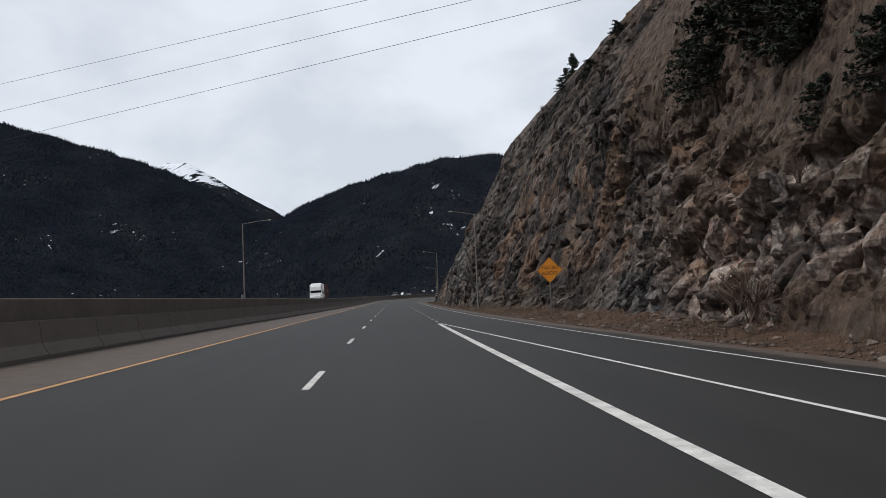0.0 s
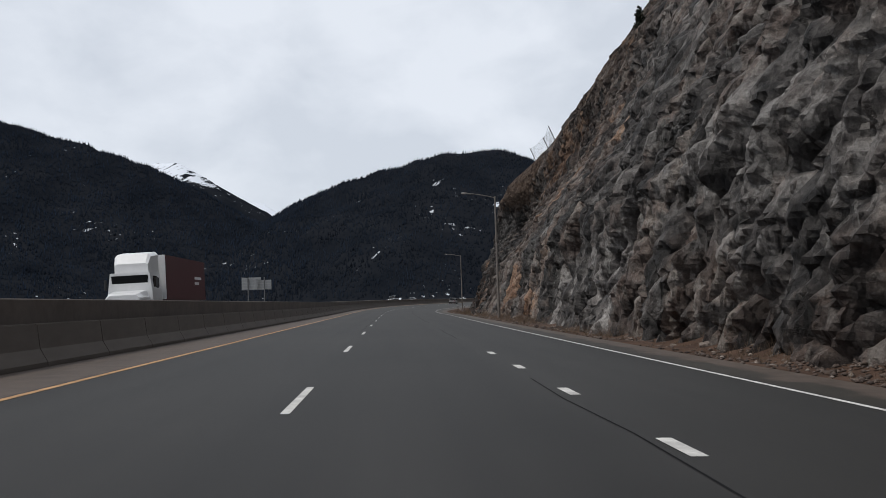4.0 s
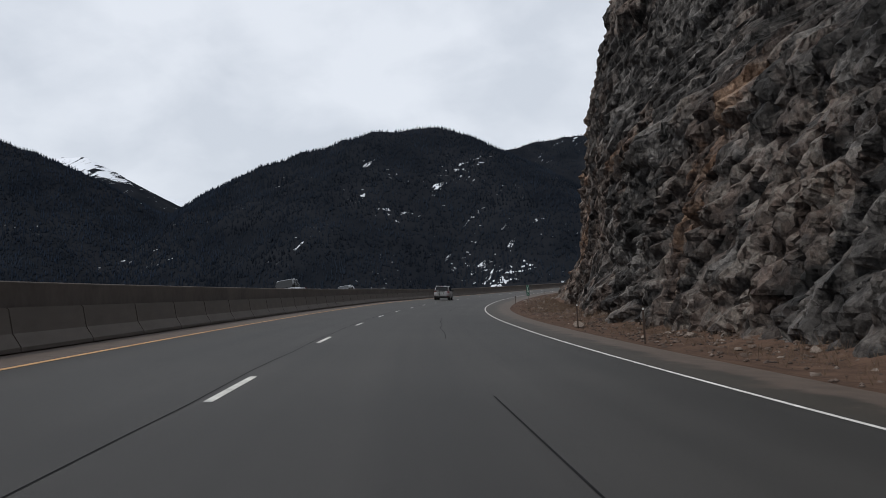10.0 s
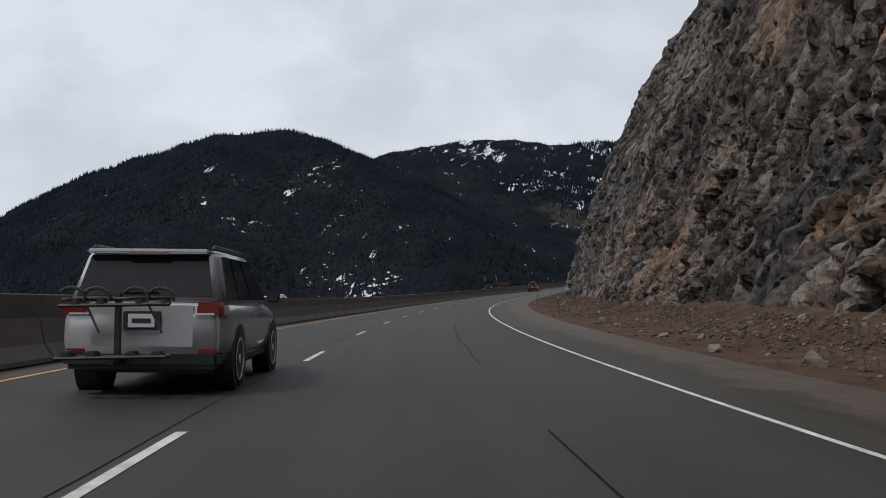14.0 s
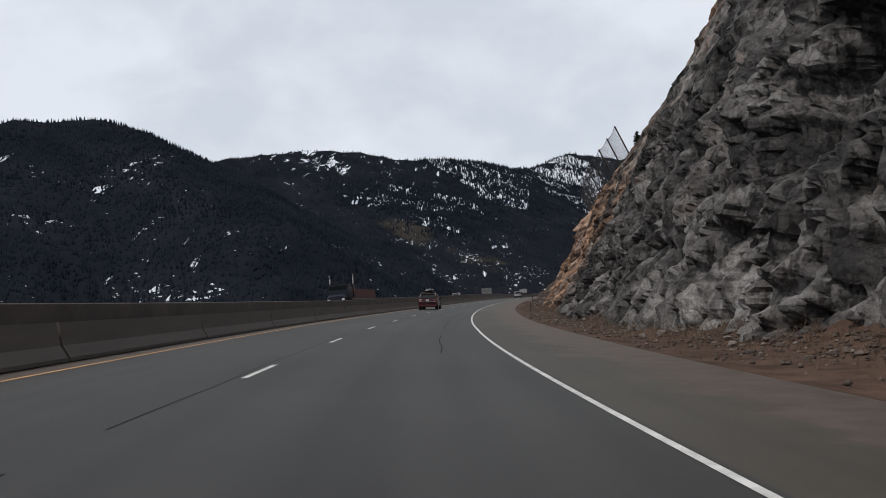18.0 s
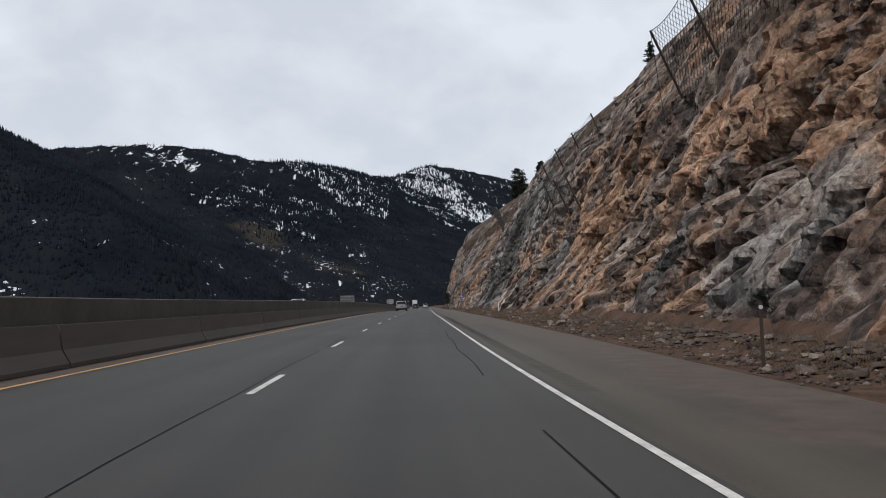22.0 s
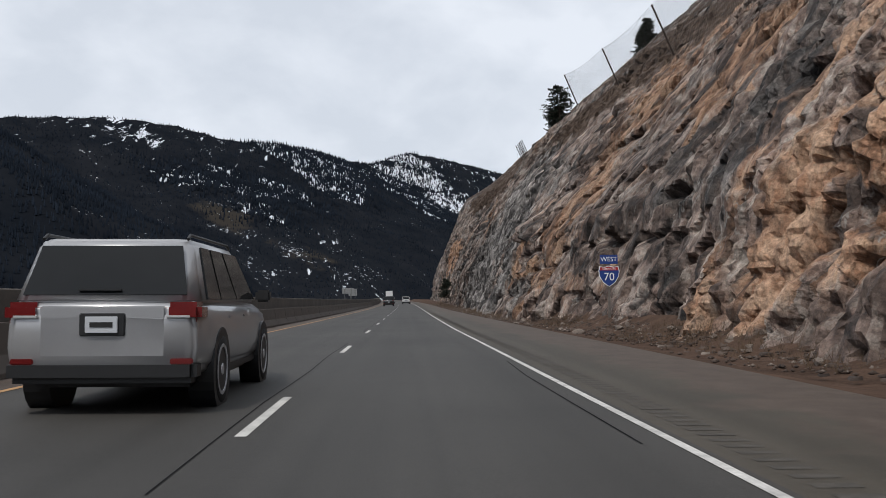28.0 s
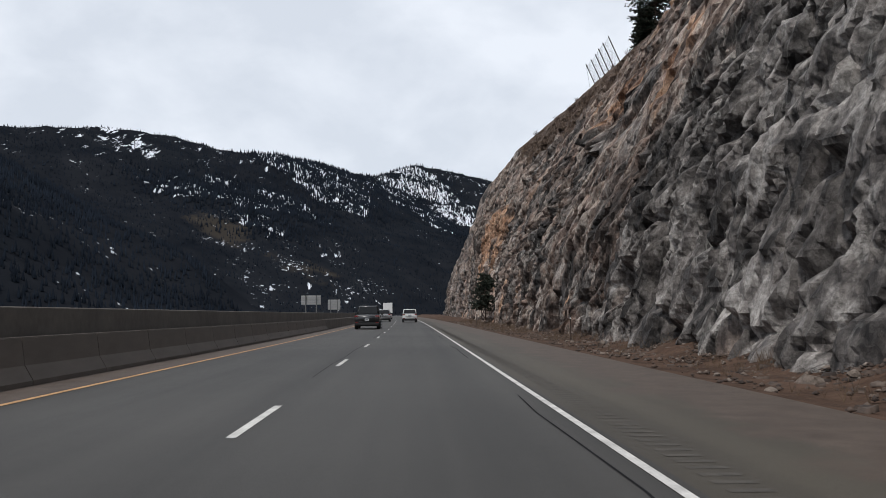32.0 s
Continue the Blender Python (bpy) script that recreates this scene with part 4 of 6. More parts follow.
def terrain(name, x, y, label):
    xx, yy = np.meshgrid(x, y, indexing="ij")
    zz = GZ
    ob = grid_mesh(name, np.stack([xx, yy, zz], -1), M_SLOPE, smooth=True)
    ob.data.attributes.new("snow", "FLOAT", "POINT").data.foreach_set("value", (0.005 + snow_at(xx, yy, zz)).astype(np.float32).ravel())
    fleck = np.max([0.085 * np.exp(-((xx - sx) ** 2 + (yy - sy) ** 2) / (1.6 * rr) ** 2) for sx, sy, rr, _ in SNOW_HILL], 0)
    ob.data.attributes.new("flecks", "FLOAT", "POINT").data.foreach_set("value", fleck.astype(np.float32).ravel())
    clear = sum(0.4 * np.exp(-((xx - cx) ** 2 + (yy - cy) ** 2) / r ** 2) for cx, cy, r in CLEARINGS)
    ob.data.attributes.new("clearing", "FLOAT", "POINT").data.foreach_set("value", clear.astype(np.float32).ravel())
    return tagged(ob, label, "ground", kind="structure")


GX, GY = np.arange(-2400, 3700, 20.0), np.arange(-700, 4700, 20.0)
GZ = relief(*np.meshgrid(GX, GY, indexing="ij"))
terrain("ground", GX, GY, "dark wooded valley and mountains with patches of snow")

def lie(x, y):
    """Height of the ground mesh."""
    i, j = np.clip(((x - GX[0]) / 20).astype(int), 0, len(GX) - 2), np.clip(((y - GY[0]) / 20).astype(int), 0, len(GY) - 2)
    a, c = (x - GX[i]) / 20, (y - GY[j]) / 20
    return (GZ[i, j] * (1 - a) + GZ[i + 1, j] * a) * (1 - c) + (GZ[i, j + 1] * (1 - a) + GZ[i + 1, j + 1] * a) * c


# far woods
rng = np.random.default_rng(7)
def woods(name, count, x0, x1, y0, y1, zmin, h0, h1, label, mat=M_NEEDLE, spots=()):
    x, y = rng.uniform(x0, x1, count * 3), rng.uniform(y0, y1, count * 3)
    if spots:
        pick = np.array(spots)[rng.integers(0, len(spots), count * 3)]
        x, y = pick[:, 0] + rng.normal(0, 0.8, count * 3) * pick[:, 2], pick[:, 1] + rng.normal(0, 0.8, count * 3) * pick[:, 2]
    z = lie(x, y) - 0.6
    ok = (z > zmin) & (rng.random(len(x)) > np.clip(snow_at(x, y, z) * 1.2, 0, 0.42))
    x, y, z = x[ok][:count], y[ok][:count], z[ok][:count]
    n = len(x)
    h = rng.uniform(h0, h1, n)
    w = h * rng.uniform(0.12, 0.2, n)
    a = rng.uniform(0, 6.28, n)
    ring = [np.stack([x + w * np.cos(a + k * 1.5708), y + w * np.sin(a + k * 1.5708), z + h * 0.08], -1) for k in range(4)]
    tip = np.stack([x, y, z + h], -1)
    v = np.stack(ring + [tip], 1).reshape(-1, 3)
    me = bpy.data.meshes.new(name)
    base = (np.arange(n) * 5)[:, None]
    f = np.concatenate([base + np.array([k, (k + 1) % 4, 4]) for k in range(4)], 0)
    me.vertices.add(len(v))
    me.vertices.foreach_set("co", v.astype(np.float32).ravel())
    me.loops.add(f.size)
    me.loops.foreach_set("vertex_index", f.astype(np.int32).ravel())
    me.polygons.add(len(f))
    me.polygons.foreach_set("loop_start", (np.arange(len(f)) * 3).astype(np.int32))
    me.polygons.foreach_set("loop_total", np.full(len(f), 3, np.int32))
    me.materials.append(mat)
    me.update()
    return tagged(new(name, me), label, "forest", kind="stuff")


woods("middle_hill_forest", 60000, -700, 500, 900, 1950, 3, 3.0, 6.8, "dark conifer forest on the middle hill")
woods("west_forest", 14000, -1400, -100, 900, 1900, 5, 5, 8, "dark bluish conifer forest on the western mountain", M_HAZY_NEEDLE)
woods("far_forest", 55000, 250, 3200, 1900, 4100, 3, 4, 8.5, "dark conifer forest on the far ridge with snow between")
woods("snow_slope_forest", 9000, 0, 0, 0, 0, 3, 8, 17, "scattered dark conifers standing in the snow of the far ridge", spots=SNOW_FAR + SNOW_NEAR[:8])

# ================= more materials =================
M_TYRE = plain("tyre_rubber", (0.012, 0.012, 0.013), 0.85, vary=0.2)
M_ALLOY = plain("alloy", (0.55, 0.55, 0.57), 0.35, 0.4, vary=0.1)
M_GLASS = plain("dark_tinted_glass", (0.01, 0.011, 0.012), 0.08, vary=0.1, gloss=0.28)
M_BLACK = plain("black_plastic", (0.012, 0.012, 0.013), 0.5, vary=0.2)
M_BOX = plain("glossy_black_plastic", (0.006, 0.006, 0.007), 0.25, vary=0.2)
M_CHROME = plain("chrome", (0.6, 0.6, 0.62), 0.15, 1.0, vary=0.05)
M_SILVER = plain("silver_paint", (0.36, 0.36, 0.37), 0.3, 0.35, vary=0.04, coat=0.6)
M_RED = plain("dark_red_paint", (0.055, 0.008, 0.01), 0.3, 0.15, vary=0.06, coat=0.8)
M_WPAINT = plain("white_paint", (0.62, 0.62, 0.62), 0.35, vary=0.05, coat=0.5)
M_DARKPAINT = plain("charcoal_paint", (0.03, 0.031, 0.034), 0.3, 0.2, vary=0.05, coat=0.7)
M_TRUCK = plain("dark_blue_paint", (0.008, 0.01, 0.018), 0.5, vary=0.15, gloss=0.25)
M_LAMP = plain("red_lamp_glass", (0.13, 0.008, 0.008), 0.15, vary=0.15, coat=0.8)
M_CLEAR = plain("clear_lamp_glass", (0.5, 0.5, 0.5), 0.15, vary=0.1, coat=0.8)
M_PLATE = plain("number_plate", (0.5, 0.52, 0.55), 0.5, vary=0.08)
M_TRAILER = plain("red_trailer_side", (0.075, 0.012, 0.015), 0.45, vary=0.15)
M_SIGNBACK = plain("bare_aluminium_sheet", (0.11, 0.11, 0.11), 0.55, 0.2, vary=0.15, scale=1.5)
M_PALESHEET = plain("pale_aluminium_sheet", (0.3, 0.3, 0.3), 0.55, 0.3, vary=0.15, scale=1.5)
# ribs keep a paler colour that stands for light on their top faces
M_RIB = plain("top_lit_aluminium_rib", (0.34, 0.34, 0.33), 0.5, 0.2, vary=0.2)
M_ORANGE = plain("orange_sign_face", (0.75, 0.27, 0.02), 0.5, vary=0.1)
M_SIGNBLK = plain("black_sign_print", (0.01, 0.01, 0.01), 0.6)
M_GREEN = plain("green_sign_face", (0.0, 0.06, 0.036), 0.5, vary=0.1)
M_BLUE = plain("blue_sign_face", (0.01, 0.04, 0.2), 0.5, vary=0.1)
M_SRED = plain("red_sign_face", (0.35, 0.02, 0.02), 0.5, vary=0.1)
M_SWHITE = plain("white_sign_print", (0.75, 0.75, 0.75), 0.5, vary=0.05)
M_TWIG = plain("dry_twigs", (0.085, 0.055, 0.042), 0.95, vary=0.4, scale=3)
M_BRUSH = plain("grey_brush", (0.045, 0.037, 0.034), 0.95, vary=0.4, scale=1)
M_GRASS = plain("dry_grass", (0.1, 0.066, 0.042), 0.95, vary=0.4, scale=2)
M_STONE, _n, _l, _b = material("loose_rock", 0.9)
_g = _n.new("ShaderNodeNewGeometry")
_v = coords(_n, _l)
_c = ramp(_n, _l, _g.outputs["Random Per Island"], (0.0, (0.03, 0.02, 0.016)), (0.45, (0.062, 0.042, 0.032)), (0.85, (0.1, 0.074, 0.06)), (1.0, (0.2, 0.165, 0.14)))
_c = blend(_n, _l, 1.0, _c, ramp(_n, _l, tex(_n, _l, _v, 4.0, 8, 0.7), (0.3, 0.6), (0.7, 1.35)), "MULTIPLY")
_l.new(_c, _b.inputs["Base Color"])
bump(_n, _l, _b, tex(_n, _l, _v, 9.0, 8, 0.7), 0.6, 0.04)
M_WIRE = plain("dark_wire", (0.02, 0.02, 0.02), 0.6)
M_PINE = plain("pine_needles", (0.014, 0.021, 0.012), 0.85, vary=0.55, scale=1.5)
M_GROOVE = plain("dirty_groove_shade", (0.05, 0.043, 0.036), 0.9, vary=0.5)


# ================= vehicles =================
def wheel(r, w, parent, at):
    tyre = bmesh.new()
    prof = [(r - 0.1, -w / 2), (r - 0.02, -w / 2), (r, -w / 2 + 0.03), (r, w / 2 - 0.03), (r - 0.02, w / 2), (r - 0.1, w / 2)]
    loop = [[Vector((x, q * math.cos(a), q * math.sin(a))) for q, x in prof] for a in [k * math.tau / 24 for k in range(24)]]
    vs = [[tyre.verts.new(p) for p in g] for g in loop]
    for k in range(24):
        for j in range(5):
            tyre.faces.new((vs[k][j], vs[k][j + 1], vs[(k + 1) % 24][j + 1], vs[(k + 1) % 24][j]))
    bmesh.ops.recalc_face_normals(tyre, faces=tyre.faces)
    ob = part("wheel", tyre, M_TYRE, parent, "black rubber tyre on an alloy wheel", True)
    ob.location = at
    side = 1 if at[0] > 0 else -1
    hub = rod((side * (w / 2 - 0.07), 0, 0), (side * (w / 2 - 0.04), 0, 0), r - 0.09, seg=20)
    part("wheel_disc", hub, M_BLACK, ob)
    rim = bmesh.new()
    rod((side * (w / 2 - 0.04), 0, 0), (side * (w / 2 + 0.005), 0, 0), 0.07, 0.06, 12, rim)
    for k in range(5):
        box((0.03, 0.085, r - 0.12), (0, 0, (r - 0.1) / 2), 0.0, Matrix.Rotation(k * math.tau / 5, 4, "X") @ Matrix.Translation((side * (w / 2 - 0.02), 0, 0)), rim)
    n = 20
    ring = [[(side * (w / 2 - 0.045 + dx), q * math.cos(a), q * math.sin(a)) for dx, q in ((0, r - 0.1), (0.05, r - 0.1), (0.05, r - 0.135), (0, r - 0.14))] for a in [k * math.tau / n for k in range(n)]]
    vs = [[rim.verts.new(p) for p in g] for g in ring]
    for k in range(n):
        for j in range(4):
            rim.faces.new((vs[k][j], vs[k][(j + 1) % 4], vs[(k + 1) % n][(j + 1) % 4], vs[(k + 1) % n][j]))
    part("rim", rim, M_ALLOY, ob)
    return ob


def section(w, z0, z1, crown=0.0):
    """Half-round car body section, both sides, from the sill to the belt."""
    side = [(0.86, 0.0), (0.97, 0.12), (1.0, 0.4), (0.99, 0.72), (0.955, 0.95), (0.86, 1.0)]
    pts = [(w * a, z0 + (z1 - z0) * b) for a, b in side] + [(0, z1 + crown)]
    return pts + [(-x, z) for x, z in reversed(pts[:-1])]


def soften(bm, offset=0.045):
    """Rounds the hard edges of sheet metal."""
    bmesh.ops.recalc_face_normals(bm, faces=bm.faces[:])
    sharp = [e for e in bm.edges if len(e.link_faces) == 2 and e.calc_face_angle() > 0.35]
    bmesh.ops.bevel(bm, geom=sharp, offset=offset, segments=3, affect="EDGES", clamp_overlap=True)
    return bm


def car(name, m, paint, label, spec, extras=()):
    """A car along +y, its rear at y = 0. spec: length, width, height, wheel radius, stations, cabin."""
    L, W, H, r = spec["size"]
    ob = empty(name, m, label, "car")
    hw = W / 2
    rings = [[(x, y, z) for x, z in section(hw * k, z0, z1, 0.02)] for y, z0, z1, k in spec["stations"]]
    part("body", soften(loft(rings)), paint, ob, smooth=True)
    (b0, b1, bz, bw), (t0, t1, tz, tw) = spec["cabin"]
    mid = lambda a, b, v: a + (b - a) * v
    rows = []
    for v, bulge in ((0, 0), (0.5, 0.0), (0.92, 0.004), (1.0, -0.04)):
        y0, y1, z, w = mid(b0, t0, v), mid(b1, t1, v), mid(bz, tz, v), mid(bw, tw, v) + bulge
        c = 0.14
        rows.append([(-w + c, y0, z), (w - c, y0, z), (w, y0 + c, z), (w, y1 - c * 2, z), (w - c * 2, y1, z), (-w + c * 2, y1, z), (-w, y1 - c * 2, z), (-w, y0 + c, z)])
    part("cabin", soften(loft(rows), 0.03), paint, ob, smooth=True)

    def pane(nm, pts, mat, out=0.012, lab="", under=None):
        bm = bmesh.new()
        vs = [Vector(p) for p in pts]
        nrm = (vs[1] - vs[0]).cross(vs[2] - vs[0]).normalized()
        lo = [bm.verts.new(p - nrm * 0.01) for p in vs]
        hi = [bm.verts.new(p + nrm * out) for p in vs]
        bm.faces.new(hi)
        bm.faces.new(lo[::-1])
        for k in range(len(vs)):
            bm.faces.new((lo[k], lo[(k + 1) % len(vs)], hi[(k + 1) % len(vs)], hi[k]))
        return part(nm, bm, mat, under or ob, lab)

    def side(u, v, sg):
        w = mid(bw, tw, v) + 0.012
        return (sg * w, mid(mid(b0, b1, u), mid(t0, t1, u), v), mid(bz, tz, v))

    for sg in (1, -1):
        for u0, u1 in spec["windows"]:
            q = [side(u0, 0.05, sg), side(u1, 0.05, sg), side(u1 - 0.015, 0.88, sg), side(u0 + 0.01, 0.88, sg)]
            pane("side_window", q if sg > 0 else q[::-1], M_GLASS, lab="dark tinted side window")
    def end(u, v, y0, y1, w0, w1):
        return (u * mid(w0, w1, v), mid(y0, y1, v), mid(bz, tz, v))
    k0, k1 = bw - 0.12, tw - 0.06
    pane("rear_window", [end(-1, .12, b0 - .004, t0 - .004, k0, k1), end(1, .12, b0 - .004, t0 - .004, k0, k1), end(.96, .88, b0 - .004, t0 - .004, k0, k1), end(-.96, .88, b0 - .004, t0 - .004, k0, k1)], M_GLASS, lab="dark rear window")
    pane("windscreen", [end(1, .06, b1 + .004, t1 + .004, k0 - .06, k1 - .04), end(-1, .06, b1 + .004, t1 + .004, k0 - .06, k1 - .04), end(-.95, .9, b1 + .004, t1 + .004, k0 - .06, k1 - .04), end(.95, .9, b1 + .004, t1 + .004, k0 - .06, k1 - .04)], M_GLASS, lab="windscreen")
    for y in spec["axles"]:
        for sg in (1, -1):
            arch = bmesh.new()
            rod((sg * (hw - 0.26), y, r), (sg * (hw + 0.006), y, r), r + 0.075, seg=28, bm=arch)
            part("wheel_arch", arch, M_BLACK, ob)
            wheel(r, 0.24, ob, (sg * (hw - 0.11), y, r))
    zt = spec["stations"][1][2]
    for sg in (1, -1):
        lz = zt - spec.get("lamp", 0.12)
        lamp = part("tail_lamp", box((0.36, 0.36, 0.2), (sg * (hw - 0.195), 0.165, lz), 0.05), M_LAMP, ob, "red tail lamp with a clear strip")
        part("clear_strip", box((0.24, 0.03, 0.04), (sg * (hw - 0.23), -0.008, lz - 0.04), 0.01), M_CLEAR, lamp)
        part("head_lamp", box((0.34, 0.2, 0.15), (sg * (hw - 0.28), L - 0.13, spec["stations"][-2][2] - 0.13), 0.03), M_CLEAR, ob, "clear headlamp")
        part("reflector", box((0.22, 0.05, 0.06), (sg * (hw - 0.2), 0.01, 0.52), 0.01), M_LAMP, ob)
        mirror = box((0.2, 0.12, 0.16), (sg * (hw + 0.08), b1 - 0.28, bz + 0.08), 0.03)
        part("wing_mirror", mirror, M_BLACK, ob, "black wing mirror")
        for y in spec["handles"]:
            part("door_handle", box((0.04, 0.2, 0.03), (sg * (hw - 0.012), y, bz - 0.16), 0.01), paint, ob)
        part("sill", box((0.08, spec["axles"][1] - spec["axles"][0] - 0.9, 0.1), (sg * (hw - 0.09), sum(spec["axles"]) / 2, 0.36), 0.02), M_BLACK, ob)
    part("tailgate", box((W - 0.72, 0.04, zt - 0.62), (0, 0.02, (zt + 0.5) / 2), 0.015), paint, ob)
    part("plate_recess", box((0.44, 0.03, 0.22), (0, -0.004, spec["plate"]), 0.01), M_BLACK if spec.get("dark_bumper") else paint, ob, "recess round the number plate")
    part("underbody", box((W - 0.34, L - 0.7, 0.2), (0, L / 2, 0.34), 0.03), M_BLACK, ob)
    part("rear_bumper", box((W - 0.1, 0.3, 0.24), (0, 0.1, 0.43), 0.06), M_BLACK if spec.get("dark_bumper") and "red" not in name else paint, ob)
    plate = part("number_plate", box((0.31, 0.015, 0.16), (0, -0.035, spec["plate"]), 0.004), M_PLATE, ob, "pale number plate with dark bars")
    part("plate_bars", box((0.22, 0.006, 0.05), (0, -0.045, spec["plate"]), 0), M_SIGNBLK, plate)
    part("rear_wiper", box((0.42, 0.02, 0.02), (-0.05, (b0 + t0) / 2 * 0.35 + b0 * 0.65 - 0.035, bz + (tz - bz) * 0.2), 0.004), M_BLACK, ob)
    for fn in extras:
        fn(ob, spec)
    return ob


SUV = dict(size=(4.82, 1.93, 1.76, 0.375), stations=[(0.0, 0.42, 0.98, 0.93), (0.08, 0.38, 1.12, 0.97), (0.6, 0.34, 1.14, 1.0), (2.4, 0.32, 1.11, 1.0), (3.5, 0.32, 1.08, 0.99), (4.35, 0.34, 1.0, 0.95), (4.7, 0.4, 0.86, 0.88), (4.82, 0.46, 0.74, 0.78)],
           cabin=((0.05, 3.62, 1.09, 0.925), (0.34, 2.66, 1.74, 0.775)), windows=((0.09, 0.27), (0.285, 0.54), (0.555, 0.9)), axles=(0.98, 3.89), handles=(1.5, 2.45), plate=0.88, dark_bumper=True)
ESTATE = dict(SUV, size=(4.8, 1.9, 1.68, 0.36), lamp=0.26, plate=0.94, dark_bumper=False, cabin=((0.03, 3.62, 1.07, 0.9), (0.46, 2.6, 1.64, 0.74)))
SEDAN = dict(size=(4.85, 1.84, 1.45, 0.33), stations=[(0.0, 0.36, 0.86, 0.9), (0.1, 0.3, 0.98, 0.95), (0.9, 0.28, 0.99, 1.0), (2.4, 0.26, 0.95, 1.0), (3.5, 0.26, 0.92, 0.99), (4.4, 0.3, 0.8, 0.94), (4.85, 0.36, 0.62, 0.8)],
             cabin=((0.55, 3.6, 0.96, 0.83), (1.35, 2.65, 1.42, 0.64)), windows=((0.1, 0.46), (0.49, 0.86)), axles=(1.0, 3.85), handles=(1.9, 2.9), plate=0.72)
PICKUP = dict(size=(5.6, 1.98, 1.88, 0.4), stations=[(0.0, 0.5, 1.08, 0.97), (0.1, 0.48, 1.12, 0.99), (2.2, 0.46, 1.12, 1.0), (2.5, 0.46, 1.14, 1.0), (4.2, 0.46, 1.14, 1.0), (5.2, 0.48, 1.1, 0.97), (5.6, 0.52, 0.95, 0.93)],
              cabin=((2.0, 4.35, 1.13, 0.9), (2.2, 3.6, 1.86, 0.74)), windows=((0.06, 0.42), (0.46, 0.86)), axles=(1.1, 4.6), handles=(2.7, 3.5), plate=0.75, dark_bumper=True)


def roof_rails(ob, spec):
    (b0, b1, bz, bw), (t0, t1, tz, tw) = spec["cabin"]
    for sg in (1, -1):
        rail = bmesh.new()
        pts = [(sg * (tw - 0.05), t0 + 0.05, tz), (sg * (tw - 0.05), t0 + 0.15, tz + 0.045), (sg * (tw - 0.05), t1 - 0.25, tz + 0.045), (sg * (tw - 0.05), t1 - 0.1, tz)]
        for a, b in zip(pts, pts[1:]):
            rod(a, b, 0.018, seg=8, bm=rail)
        part("roof_rail", rail, M_BLACK, ob)


def spoiler(ob, spec):
    (b0, b1, bz, bw), (t0, t1, tz, tw) = spec["cabin"]
    part("spoiler", box((tw * 2 - 0.1, 0.3, 0.06), (0, t0 - 0.03, tz - 0.03), 0.025), M_SILVER if "silver" in ob.name else M_RED, ob)
    part("brake_lamp", box((0.5, 0.03, 0.025), (0, t0 - 0.17, tz - 0.06), 0.006), M_LAMP, ob)


def bike_rack(ob, spec):
    rack = bmesh.new()
    box((0.07, 0.07, 0.8), (-0.2, -0.26, 0.8), 0.01, None, rack)
    rod((-0.2, 0.05, 0.42), (-0.2, -0.5, 0.42), 0.035, seg=8, bm=rack)
    for z, y in ((0.46, -0.34), (0.46, -0.52), (1.12, -0.3), (1.05, -0.42)):
        rod((-0.82, y, z), (0.42, y, z + 0.03), 0.022, seg=8, bm=rack)
    main = part("bike_rack", rack, M_BLACK, ob, "black folded bicycle rack with clamps")
    for x in (-0.7, -0.42, 0.02, 0.3):
        hook = bmesh.new()
        arc = [(x + 0.15 * math.cos(a), -0.36, 1.15 + 0.11 * math.sin(a)) for a in [-0.4 + k * 0.5 for k in range(7)]]
        for a, b in zip(arc, arc[1:]):
            rod(a, b, 0.02, seg=6, bm=hook)
        part("hook", hook, M_BLACK, main)
        part("clamp", box((0.12, 0.2, 0.09), (x, -0.43, 0.5), 0.02), M_BLACK, main)
        part("clamp", box((0.1, 0.16, 0.08), (x + 0.06, -0.36, 1.09), 0.02), M_BLACK, main)
    for x in (-0.55, 0.15):
        part("strap", rod((x, -0.35, 1.1), (x + 0.2, -0.45, 0.75), 0.014, seg=6), M_BLACK, main)


def roof_box(ob, spec):
    tz = spec["cabin"][1][2]
    for y in (1.0, 2.1):
        part("cross_bar", rod((-0.72, y, tz + 0.1), (0.72, y, tz + 0.1), 0.022, seg=8), M_BLACK, ob)
    rings = []
    for y, k, z1 in ((0.3, 0.75, 0.2), (0.4, 0.96, 0.26), (1.2, 1.0, 0.31), (2.1, 0.95, 0.28), (2.65, 0.55, 0.12)):
        w = 0.42 * k
        rings.append([(0.1 + x * w, y, tz + 0.14 + z * z1) for x, z in ((-1, 0.05), (-0.8, 0), (0.8, 0), (1, 0.05), (1, 0.55), (0.85, 0.9), (0.5, 1), (-0.5, 1), (-0.85, 0.9), (-1, 0.55))])
    part("roof_box", soften(loft(rings), 0.03), M_BOX, ob, "black plastic roof box on cross bars", True)


def chrome_strip(ob, spec):
    part("chrome_strip", box((1.34, 0.03, 0.03), (0, -0.03, 0.8), 0.008), M_CHROME, ob)


